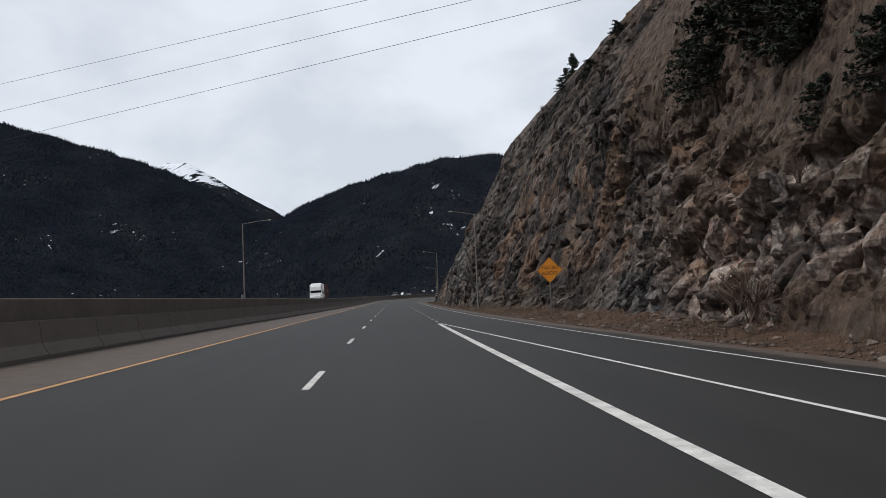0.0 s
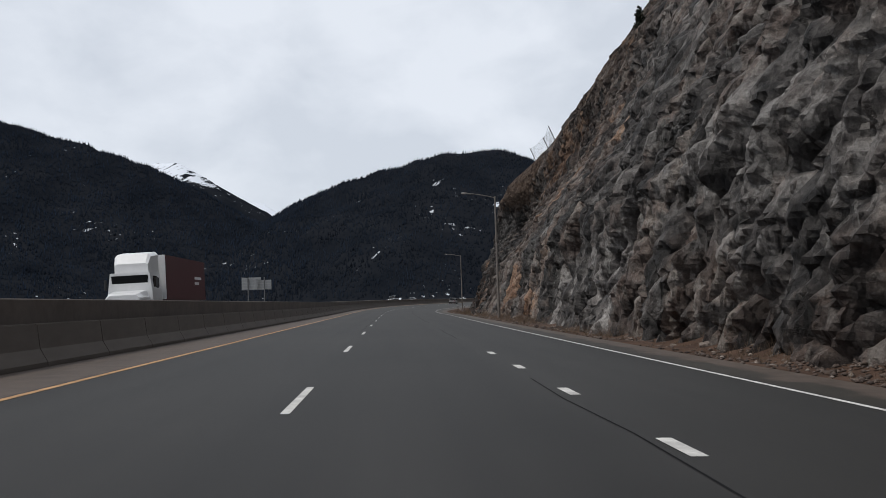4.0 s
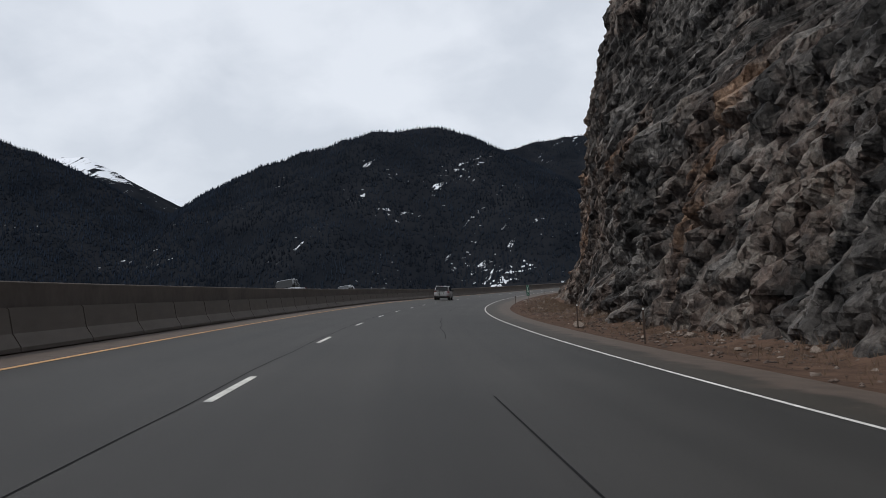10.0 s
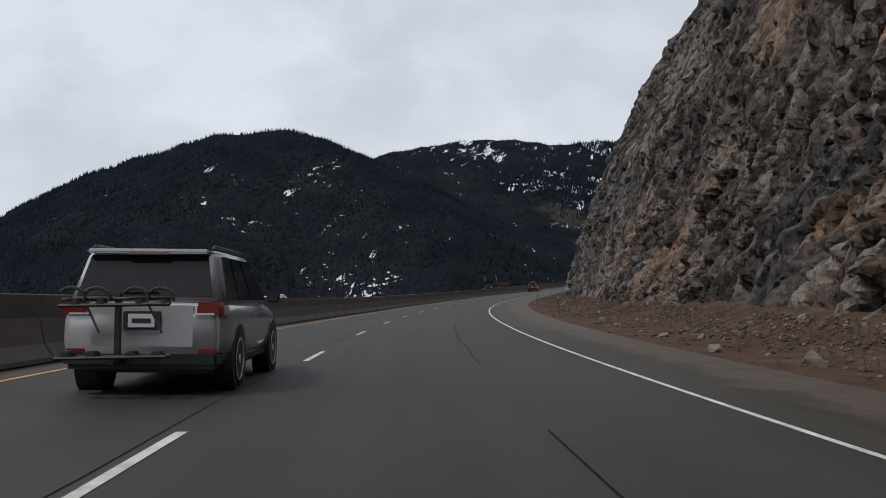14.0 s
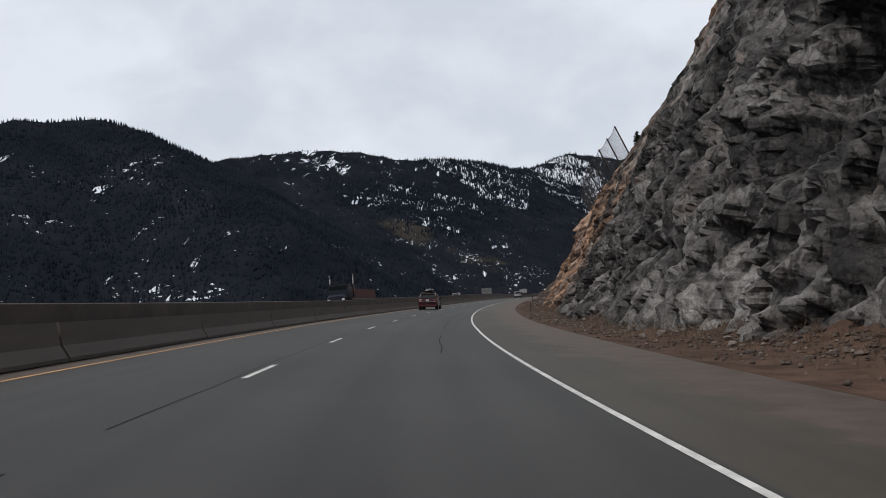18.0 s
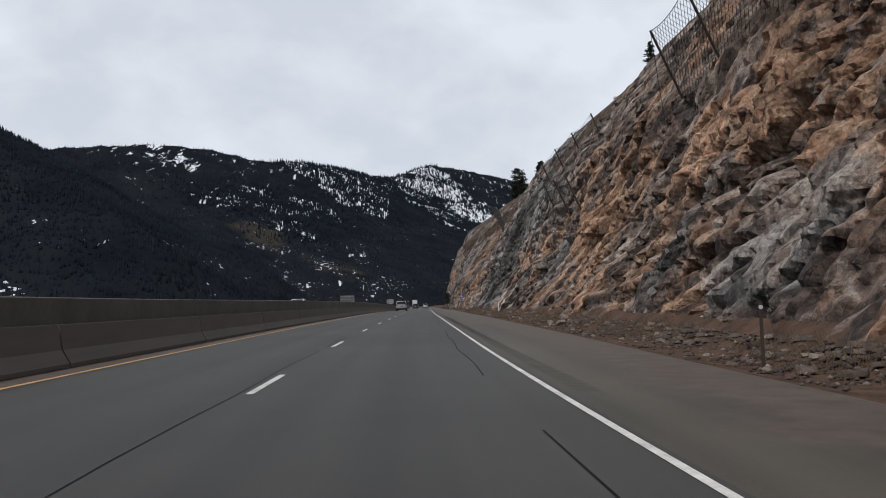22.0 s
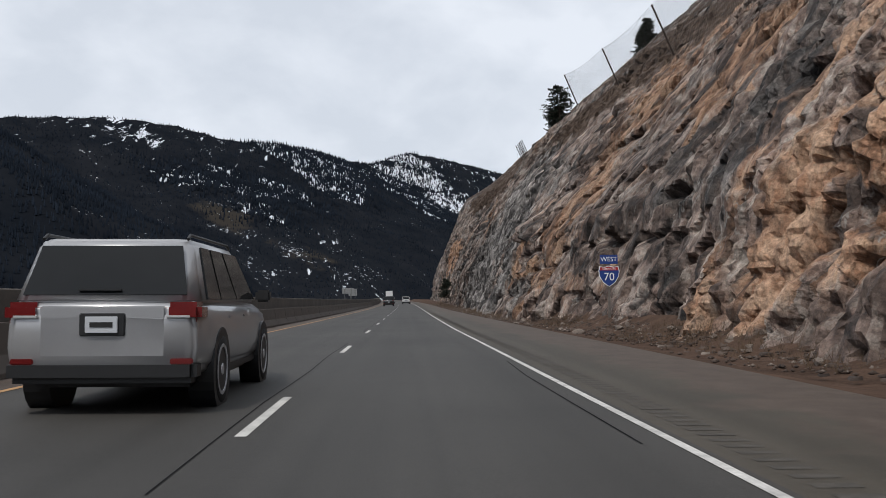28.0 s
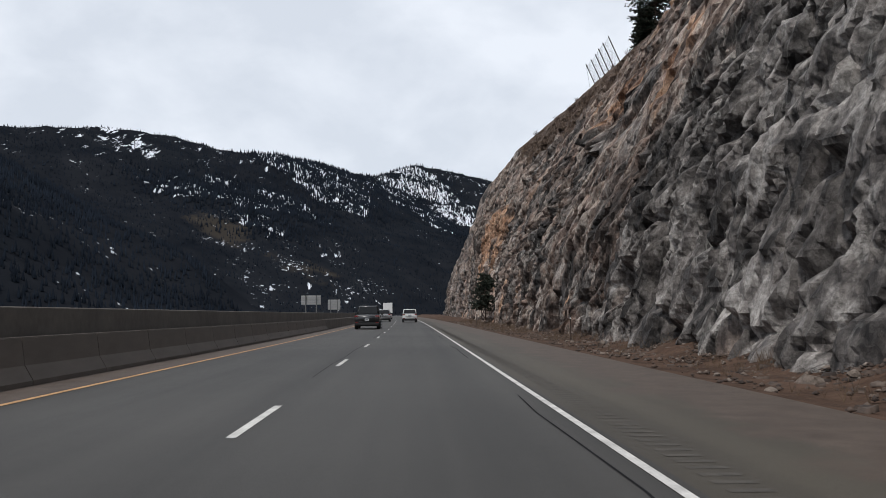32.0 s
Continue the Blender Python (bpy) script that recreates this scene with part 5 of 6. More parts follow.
car("silver_suv", stand(384.0, -1.2), M_SILVER, "silver four-wheel-drive car with a black bicycle rack", SUV, (roof_rails, spoiler, bike_rack))
car("red_suv", stand(564.5, -1.6), M_RED, "dark red estate car with a black roof box", ESTATE, (roof_rails, spoiler, roof_box, chrome_strip))
car("oncoming_pickup", stand(350, -10.6, 0.3, 180), M_DARKPAINT, "dark pickup on the opposite carriageway", PICKUP)
car("dark_pickup", stand(892, -1.7), M_DARKPAINT, "dark pickup truck in the inner lane", PICKUP)
car("pale_suv", stand(733, -1.6), M_SILVER, "pale four-wheel-drive car in the inner lane", SUV, (roof_rails,))
car("white_estate", stand(940, 1.9), M_WPAINT, "white estate car in the outer lane", SUV)
car("silver_hatch", stand(952, -1.7), M_SILVER, "silver car driving in the inner lane", SUV)
car("pale_sedan", stand(1005, -1.7), M_WPAINT, "pale saloon car driving in the inner lane", SEDAN)
car("oncoming_sedan", stand(372, -10.0, 0.3, 180), M_DARKPAINT, "dark saloon car on the opposite carriageway", SEDAN)
car("oncoming_white_sedan", stand(440, -10.2, 0.3, 180), M_WPAINT, "white saloon car on the opposite carriageway", SEDAN)
car("oncoming_wagon", stand(690, -13.2, 0.3, 180), M_SILVER, "silver estate car on the opposite carriageway", SUV)


def truck(name, m, cab_mat, box_mat, label, length=14.0, top=4.0, bars=0, stacks=False):
    """A lorry with a bonnet, a fairing and a box trailer, facing +y, the front at y = 0."""
    ob = empty(name, m, label, "truck")
    part("bonnet", loft([[(x * k, y, z) for x, z in ((-0.95, 0.7), (0.95, 0.7), (1.0, 1.3), (0.8, 1.55 + dz), (-0.8, 1.55 + dz), (-1.0, 1.3))] for y, k, dz in ((0, 0.82, -0.1), (-0.3, 0.95, 0), (-1.4, 1.0, 0.14))]), cab_mat, ob, "white sloping bonnet")
    part("cab", loft([[(x, y, z) for x, z in ((-1.1, 0.7), (1.1, 0.7), (1.12, 1.6), (1.0, 2.62), (-1.0, 2.62), (-1.12, 1.6))] for y in (-1.4, -1.7, -3.4)]), cab_mat, ob)
    part("windscreen", box((1.85, 0.05, 0.72), (0, -1.42, 2.12), 0.02, Matrix.Rotation(-0.12, 4, "X")), M_GLASS, ob, "dark windscreen")
    if not stacks:
        part("fairing", loft([[(x * k, y, 2.6 + z * q) for x, z in ((-1, 0), (1, 0), (1, 0.85), (0.85, 1), (-0.85, 1), (-1, 0.85))] for y, k, q in ((-1.75, 0.85, 0.5), (-2.1, 0.92, 1.0), (-3.3, 1.0, 1.15))]), cab_mat, ob, "white roof fairing")
    for sg in (1, -1):
        part("side_window", box((0.04, 0.75, 0.65), (sg * 1.07, -2.2, 2.1), 0.02), M_GLASS, ob)
        part("wing_mirror", box((0.16, 0.1, 0.55), (sg * 1.32, -1.7, 2.05), 0.03), M_BLACK, ob)
        part("head_lamp", box((0.3, 0.1, 0.2), (sg * 0.72, -0.03, 1.1), 0.03), M_CLEAR, ob)
        for y in (-1.0, -4.2, -length + 1.2, -length + 2.5):
            wheel(0.5, 0.3, ob, (sg * 1.05, y, 0.5))
    part("trailer", box((2.55, length - 3.9, top - 1.15), (0, -3.8 - (length - 3.9) / 2, (top + 1.15) / 2), 0.04), box_mat, ob, "box trailer")
    if top > 3:
        part("trailer_front", box((2.5, 0.06, top - 1.2), (0, -3.78, (top + 1.2) / 2), 0.02), M_WPAINT, ob)
    for k in range(bars):
        part("lettering_bar", box((0.02, 1.9 - 0.75 * k, 0.16), (-1.29, -11.7 + 0.35 * k, 2.5 - 0.32 * k), 0), M_SWHITE, ob, "pale bar of lettering")
    for sg in (1, -1) if stacks else ():
        part("exhaust_stack", rod((sg * 1.2, -3.6, 0.9), (sg * 1.2, -3.6, 3.7), 0.075, seg=10), M_CHROME, ob, "upright chrome exhaust stack")
    part("chassis", box((1.0, length - 1, 0.25), (0, -length / 2, 0.95), 0.03), M_BLACK, ob)
    return ob


truck("white_truck", stand(158.6, -12.2, 0.3, 180), M_WPAINT, M_TRAILER, "white lorry with a red box trailer on the opposite road", top=3.6, bars=2)
truck("dark_truck", stand(563, -10.4, 0.3, 180), M_TRUCK, M_TRAILER, "dark lorry with a low red load on the opposite carriageway", 16, 2.1, stacks=True)
truck("far_truck", stand(1085, -1.7, 0, 180) @ pose(0, 0, 0, 0, 0, 180), M_WPAINT, M_WPAINT, "white lorry driving away on the road", 12)


# ================= lamps =================
def street_lamp(m, height, reach, label):
    ob = empty("street_lamp", m, label, "street lamp", "street lamps")
    part("pole", rod((0, 0, -0.3), (0, 0, height), 0.12, 0.07, 12), M_GALV, ob)
    part("base_plate", box((0.42, 0.42, 0.06), (0, 0, 0.03), 0.01), M_GALV, ob)
    arm = bmesh.new()
    pts = [(-reach * k, 0, height - 0.15 + 0.42 * math.sin(k * 1.45)) for k in (0, 0.2, 0.4, 0.6, 0.8, 1.0)]
    for a, b in zip(pts, pts[1:]):
        rod(a, b, 0.04, 0.035, 8, arm)
    part("arm", arm, M_GALV, ob)
    head = loft([[(-reach - x, y * k, height + 0.27 + z * k) for y, z in ((-0.13, 0.02), (0.13, 0.02), (0.1, 0.1), (0, 0.13), (-0.1, 0.1))] for x, k in ((-0.05, 0.4), (0.08, 0.9), (0.35, 1.0), (0.55, 0.5))])
    h = part("lamp_head", head, M_GALV, ob, "grey cobra lamp head")
    part("lens", box((0.3, 0.18, 0.05), (-reach - 0.25, 0, height + 0.27), 0.02), M_CLEAR, h)
    return ob


for s, d in ((102.0, 10.6), (192.0, 10.3), (285.0, 11.0)):
    street_lamp(stand(s, d, -0.3, 0, False), 10.8, 2.4, "rust-brown steel street lamp below the rock cut")
left = street_lamp(stand(124, -18.6, 0.2, 180, False), 11.6, 3.3, "tall grey street lamp beyond the opposite lanes")
part("meter_box", box((0.6, 0.4, 0.9), (0.1, 0.4, 1.6), 0.03), M_SIGNBACK, left, "grey switch cabinet on the post")


# ================= signs =================
def letters(text, size, mat, parent, at, name="lettering"):
    cu = bpy.data.curves.new(name, "FONT")
    cu.body, cu.size, cu.align_x, cu.align_y, cu.extrude = text, size, "CENTER", "CENTER", 0.002
    tmp = bpy.data.objects.new(name, cu)
    me = bpy.data.meshes.new_from_object(tmp)
    bpy.data.objects.remove(tmp)
    me.materials.clear()
    me.materials.append(mat)
    ob = child(new(name, me), parent)
    ob.matrix_basis = Matrix.Translation(at) @ Matrix.Rotation(math.pi / 2, 4, "X")
    return ob


def plate_poly(pts, y0, y1):
    return loft([[(x, y, z) for x, z in pts] for y in (y0, y1)])


def fallen_rocks(m):
    ob = empty("warning_sign", m, "orange diamond warning sign reading FALLEN ROCKS", "road sign")
    part("post", box((0.09, 0.06, 3.7), (0, 0.05, 1.85), 0.01), M_GALV, ob)
    c, q = 3.1, 0.86
    panel = part("panel", plate_poly([(0, c - q), (q, c), (0, c + q), (-q, c)], -0.01, 0.01), M_ORANGE, ob, "orange diamond panel")
    k = q - 0.04
    for a, b in (((0, c - k), (k, c)), ((k, c), (0, c + k)), ((0, c + k), (-k, c)), ((-k, c), (0, c - k))):
        part("border", rod((a[0], -0.013, a[1]), (b[0], -0.013, b[1]), 0.012, seg=4), M_SIGNBLK, panel)
    letters("FALLEN", 0.32, M_SIGNBLK, panel, (0, -0.016, c + 0.16))
    letters("ROCKS", 0.32, M_SIGNBLK, panel, (0, -0.016, c - 0.2))


fallen_rocks(stand(60, 11.55, -0.2, 2, False))
mile = empty("mile_marker", stand(378.6, 9.6, -0.35, 4, False), "tall green mile marker with white figures on a post", "road sign")
part("post", box((0.06, 0.04, 2.6), (0, 0.03, 1.3), 0.005), M_GALV, mile)
face_panel = part("panel", box((0.34, 0.012, 1.25), (0, 0, 2.0), 0.005), M_GREEN, mile, "green panel with white figures")
letters("W 70", 0.13, M_SWHITE, face_panel, (0, -0.009, 2.5))
for k, ch in enumerate("227"):
    letters(ch, 0.34, M_SWHITE, face_panel, (0, -0.009, 2.25 - 0.25 * k))
letters(".50", 0.16, M_SWHITE, face_panel, (0, -0.009, 1.47))

shield = empty("route_shield", stand(762, 9.9, -0.3, 2, False), "blue and red interstate shield below a WEST plate", "road sign")
part("post", box((0.09, 0.05, 3.2), (0, 0.05, 1.6), 0.005), M_GALV, shield)
west = part("direction_plate", box((0.76, 0.012, 0.38), (0, 0, 3.1), 0.005), M_BLUE, shield)
letters("WEST", 0.27, M_SWHITE, west, (0, -0.009, 3.1))
out = [(0.0, 1.95), (0.25, 2.12), (0.42, 2.4), (0.45, 2.62), (0.4, 2.82), (0.2, 2.78), (0, 2.84), (-0.2, 2.78), (-0.4, 2.82), (-0.45, 2.62), (-0.42, 2.4), (-0.25, 2.12)]
back = part("shield_edge", plate_poly(out, -0.006, 0.006), M_SWHITE, shield)
part("shield_field", plate_poly([(x * 0.93, 2.4 + (z - 2.4) * 0.93) for x, z in out], -0.011, -0.004), M_BLUE, back)
part("shield_top", plate_poly([(0.385, 2.64), (0.37, 2.78), (0.2, 2.75), (0, 2.8), (-0.2, 2.75), (-0.37, 2.78), (-0.385, 2.64)], -0.014, -0.008), M_SRED, back)
letters("INTERSTATE", 0.1, M_SWHITE, back, (0, -0.016, 2.7))
letters("70", 0.46, M_SWHITE, back, (0, -0.014, 2.36))


def sign_back(m, panels, base, label, sheet):
    """The back of a large road sign: sheet panels on ribs and posts."""
    ob = empty("sign_back", m, label, "road sign", "large signs seen from behind")
    wide = max(x + w / 2 for x, z, w, h in panels), min(x - w / 2 for x, z, w, h in panels)
    for x in (wide[1] * 0.55, wide[0] * 0.55):
        part("post", box((0.16, 0.16, max(z + h / 2 for _, z, _, h in panels) + base), (x, 0.1, (max(z + h / 2 for _, z, _, h in panels) - base) / 2), 0.02), M_SIGNBACK, ob)
    for x, z, w, h in panels:
        p = part("panel", box((w, 0.03, h), (x, 0.22, z), 0.01), sheet, ob, "bare grey sheet-metal panel")
        for k in range(4):
            part("rib", box((w * 0.99, 0.05, 0.07), (x, 0.18, z - h / 2 + h * (k + 0.5) / 4), 0.01), M_RIB, p)
    return ob


sign_back(stand(252, -20.6, 0, 4, False), ((-0.7, 4.3, 2.9, 1.9), (1.25, 4.1, 2.1, 1.45)), 6, "stepped pale grey road sign seen from behind", M_PALESHEET)
sign_back(stand(828, -19.5, 0, 3, False), ((0, 3.2, 3.9, 2.9),), 6, "large dark grey road sign seen from behind", M_SIGNBACK)
sign_back(stand(958, -12.6, 0, 3, False), ((0, 3.3, 2.9, 1.4),), 6, "wide pale road sign seen from behind", M_PALESHEET)
sign_back(stand(1040, -14.5, 0, 3, False), ((0, 3.4, 2.9, 2.4),), 6, "square grey road sign seen from behind", M_PALESHEET)

# ================= delineators =================
for s, d in ((215, 9.0), (300, 9.6), (312, 9.3), (382, 8.0), (430, 9.3), (478, 8.6), (538, 8.2), (590, 8.4), (668, 10.0), (701, 8.6), (807, 9.2), (863, 9.1), (920, 9.0)):
    ob = empty("marker_post", stand(s, d, -0.25, 0, False), "thin dark steel marker post on the verge", "post", "marker posts")
    part("post", box((0.06, 0.03, 1.35), (0, 0, 0.62), 0.004), M_SWHITE if s == 668 else M_RUST, ob)
    part("reflector", rod((0, -0.016, 1.2), (0, -0.03, 1.2), 0.04, seg=10), M_CLEAR, ob)


# ================= wires over the road =================
def cable(name, a, b, sag, r, label):
    pts = [Vector(a).lerp(Vector(b), k / 24) - Vector((0, 0, sag * 4 * (k / 24) * (1 - k / 24))) for k in range(25)]
    bm = bmesh.new()
    for p, q in zip(pts, pts[1:]):
        rod(p, q, r, seg=5, bm=bm, caps=False)
    bmesh.ops.remove_doubles(bm, verts=bm.verts[:], dist=r * 0.5)
    ob = part(name, bm, M_WIRE)
    return tagged(ob, label, "cable", "overhead wires")


for za, zb in ((32.8, 25.8), (28.1, 24.3), (23.1, 22.6)):
    cable("power_line", (-89, 155, za), (25.4, 59.9, zb), 0.0, 0.02, "thin dark power line strung across the road")


# ================= trees and shrubs =================
def pine(name, seed, h, label, spread=0.3, full=False):
    """A conifer: tapered trunk, drooping whorls of limbs with tufts of needles, gaps between."""
    r = random.Random(seed)
    ob = empty(name, Matrix(), label, "tree", "pines on the rock cut")
    part("trunk", rod((0, 0, -0.8), (0, 0, h * 0.97), h * 0.022, 0.01, 8), M_BARK, ob)
    vs, fs = [], []
    limbs = bmesh.new()
    z = h * 0.1
    while z < h * 0.98:
        k = 1 - z / h
        reach = h * spread * (k ** (0.55 if spread < 0.45 else 0.45)) * r.uniform(0.75, 1.15) + 0.12
        if full:
            reach = h * spread * math.sqrt(max(1 - ((z / h - 0.43) / 0.57) ** 2, 0.02)) * r.uniform(0.88, 1.08)
        for j in range(r.randint(4, 6) + (4 if full else 0)):
            a = r.uniform(0, math.tau)
            ln = reach * r.uniform(0.6, 1.1)
            end = Vector((math.cos(a) * ln, math.sin(a) * ln, z + ln * r.uniform(-0.25, 0.2)))
            rod((0, 0, z), end, 0.012 * h * k + 0.01, 0.006, 4, limbs, False)
            for t in range(30 if full else 15):
                f = r.uniform(0.15, 1.05)
                c = Vector((0, 0, z)).lerp(end, f) + Vector((r.gauss(0, 0.06), r.gauss(0, 0.06), r.gauss(0, 0.05))) * h * 0.25
                q = h * r.uniform(0.025, 0.055) * (0.58 if full else 1)
                for _ in range(3):
                    d1 = Vector((r.gauss(0, 1), r.gauss(0, 1), r.gauss(0, 0.6))).normalized() * q
                    d2 = Vector((r.gauss(0, 1), r.gauss(0, 1), r.gauss(0, 0.5))).normalized() * q * 0.55
                    n = len(vs)
                    vs += [c - d1 * 0.4 - d2, c - d1 * 0.4 + d2, c + d1]
                    fs.append((n, n + 1, n + 2))
        z += h * r.uniform(0.035, 0.06)
    part("branchwork", limbs, M_BARK, ob)
    child(soup("crown", vs, fs, M_PINE), ob)
    return ob


def shrub(name, seed, h, label, mat=M_TWIG, n=140):
    """A leafless bush: many thin forked stems."""
    r = random.Random(seed)
    vs, fs = [], []

    def twig(a, d, ln, w, depth):
        e = a + d * ln
        s = d.cross(Vector((r.gauss(0, 1), r.gauss(0, 1), r.gauss(0, 1)))).normalized() * w
        k = len(vs)
        vs.extend([a - s, a + s, e + s * 0.5, e - s * 0.5])
        fs.append((k, k + 1, k + 2, k + 3))
        if depth:
            for _ in range(3):
                twig(a.lerp(e, r.uniform(0.4, 1)), (d + Vector((r.gauss(0, .5), r.gauss(0, .5), r.gauss(0, .35)))).normalized(), ln * r.uniform(0.5, 0.8), w * 0.65, depth - 1)
    for _ in range(n // 8):
        a = r.uniform(0, math.tau)
        twig(Vector((r.gauss(0, .08), r.gauss(0, .08), -0.1)), Vector((math.cos(a) * r.uniform(.1, .9), math.sin(a) * r.uniform(.1, .9), 1)).normalized(), h * 0.45, 0.018 * h, 2)
    ob = soup(name, vs, fs, mat)
    return tagged(ob, label, "shrub", "leafless shrubs")


def on_face(s, h, sink=0.2):
    """A pose on the rock."""
    d = float(face(np.array([float(s)]), np.array([float(min(h, 44.9))]))[0]) + max(h - 45, 0) * 1.6
    d += float(set_back(s, h)) + (0.35 if h > 5 else -0.7)
    p = place(s, d, h - 0.6 - sink)
    return pose(float(p[0]), float(p[1]), float(p[2]), 0, 0, (s * 37) % 360)


pines = [pine("pine", 11 + k, 7.0, "dark green pine standing on top of the rock cut", q) for k, q in enumerate((0.42, 0.3, 0.34))]
junipers = [pine("juniper", 21 + k, 3.4, "broad dark juniper on the rocky slope", 0.5) for k in range(2)]
SPOTS = [(870, 42.5, .75), (780, 27.5, .4), (140, 35, .6), (975, 47, 1.0), (868, 41.5, .8), (878, 43, .7), (150, 36, .5), (215, 33, .4), (1000, 52, 1.2), (985, 50, 1.0), (640, 26, .5), (672, 27, .4)]
WIDE = [(31, 10.0, 1.2), (40, 10.6, 1.3), (43, 11.0, 1.0), (34, 11.0, 1.5), (27, 6.6, .6), (23.5, 7.0, .75), (36, 13, 1.5), (44, 16, 1.1), (32, 12.5, 1.6), (29, 11.5, 1.5), (29.5, 9.6, 1.2), (85, 21.5, .8), (80, 24, .7), (108, 26, .6), (925, 2.2, 1.3), (930, 2.0, 1.0)]
tall_pine = pine("pine", 15, 7.0, "tall dark pine with a full crown on the skyline", 0.4, True)
p = place(972, 45.0, 47.6)
tall_pine.matrix_basis = pose(*map(float, p), 0, 0, 40) @ Matrix.Scale(1.7, 4)
for made, spots in ((pines, SPOTS), (junipers, WIDE)):
    for k, (s, h, q) in enumerate(spots):
        m = on_face(s, h) @ Matrix.Scale(q, 4)
        if k < len(made):
            made[k].matrix_basis = m
        else:
            t = copy_thing(made[k % len(made)], Matrix())
            t.matrix_basis = m
bushes = [shrub("bush", 31 + k, 1.3, "leafless brown shrub on the rocky slope") for k in range(3)]
rs = random.Random(5)
BUSH = [(28, 1.0, 1.6), (30, 1.2, 1.3), (33, 6, .8), (38, 8, .8), (50, 10, .9), (55, 14, 1.1), (72, 22, .9), (64, 18, 1), (26, 5, .8), (45, 17, 1.2), (110, 24, .8), (135, 24, .9), (160, 25, .9), (175, 24, 1), (205, 28, 1), (225, 24, 1), (640, 20, 1.2), (648, 22, 1.2), (655, 19, 1), (610, 19, 1.1), (620, 20, 1.2), (600, 18, 1.1), (585, 17, 1),
        (903, 25, 1.2), (908, 24, 1), (915, 24, .9), (925, 25, .8), (935, 26, .8), (945, 26, .9), (700, 18, .9), (720, 19, .8), (735, 19, .9)]
BUSH += [(rs.uniform(20, 950), rs.uniform(15, 30), rs.uniform(.5, .9)) for _ in range(46)]
for k, (s, h, q) in enumerate(BUSH):
    m = on_face(s, h, 0.0) @ Matrix.Scale(q, 4)
    if k < 3:
        bushes[k].matrix_basis = m
    else:
        t = copy_thing(bushes[k % 3], Matrix())
        t.matrix_basis = m


thicket = [shrub("leafless_tree", 41 + k, 1.3, "leafless grey-brown brush beyond the far barrier", M_BRUSH, 260) for k in range(2)]
BRUSH = [(70, -26, 3.6), (78, -30, 3.8), (86, -27, 3.2), (98, -29, 3.8), (110, -32, 4.4), (124, -30, 4.0), (138, -34, 4.6), (155, -36, 4.4), (180, -38, 4.8), (430, -34, 4.0), (445, -37, 4.4), (462, -33, 3.8), (480, -40, 5.0), (505, -36, 4.2), (530, -38, 4.6), (560, -36, 4.2), (600, -38, 4.6)]
for k, (s, d, q) in enumerate(BRUSH):
    ob = thicket[k] if k < 2 else copy_thing(thicket[k % 2], Matrix())
    p = place(s, d, 0)
    ob.matrix_basis = pose(float(p[0]), float(p[1]), float(lie(p[:1], p[1:2])[0]) - 0.2, 0, 0, k * 67) @ Matrix.Scale(q, 4)


# ================= rock-fall fence =================
def fence(s0, s1, n, h0, h1, tall, label, wire=0.006):
    """Leaning posts with a wire net between them on the slope above the cut."""
    ob = empty("rockfall_fence", Matrix(), label, "fence")
    foot, top = [], []
    for k in range(n):
        f = k / (n - 1)
        s, h = s0 + (s1 - s0) * f, h0 + (h1 - h0) * f
        a = Vector(on_face(s, h).translation)
        t = math.radians(heading(s))
        b = a + Vector((-math.cos(t) * 0.42, -math.sin(t) * 0.42, 1)).normalized() * tall
        foot.append(a)
        top.append(b)
        part("post", rod(a, b, 0.085, 0.075, 8), M_RUST, ob, "leaning dark steel post")
    lines = bmesh.new()
    for k in range(n - 1):
        a0, a1, b0, b1 = foot[k], foot[k + 1], top[k], top[k + 1]
        sag = lambda u: Vector((0, 0, -0.35 * 4 * u * (1 - u)))
        m = max(8, int((a1 - a0).length / 0.45))
        q = 9
        for i in range(m):
            for j in range(q):
                P = lambda u, v: (a0.lerp(a1, u)).lerp(b0.lerp(b1, u), v) + sag(u) * v
                u, v = i / m, j / q
                for (x0, y0), (x1, y1) in (((u, v), (u + 1 / m, v + 1 / q)), ((u + 1 / m, v), (u, v + 1 / q))):
                    rod(P(x0, y0), P(x1, y1), wire, seg=3, bm=lines, caps=False)
        for i in range(m):
            rod(b0.lerp(b1, i / m) + sag(i / m), b0.lerp(b1, (i + 1) / m) + sag((i + 1) / m), wire * 1.8, seg=4, bm=lines, caps=False)
    part("wire_net", lines, M_WIRE, ob, "sagging wire net")
    part("stay", rod(top[-1], foot[-1] + Vector((1.5, 2.5, -2)), 0.02, seg=4), M_WIRE, ob)
    return ob


fence(572, 626, 9, 15.3, 13.4, 4.4, "leaning rock-fall fence of steel posts and wire net", 0.013)
fence(649, 663, 3, 9.2, 10.2, 3.4, "rock-fall fence of thick rusty posts on the slope", 0.008)
fence(684, 660, 4, 16.2, 17.2, 2.6, "low rock-fall fence along the top of the cut")
fence(317, 290, 3, 33.2, 33, 3.8, "short rock-fall fence at the top of the cliff")
fence(838, 747, 5, 26.4, 14.6, 4.4, "tall rock-fall fence of steel posts above the cut")
fence(948, 972, 6, 37, 39.5, 4.6, "short rock-fall fence standing out against the sky")


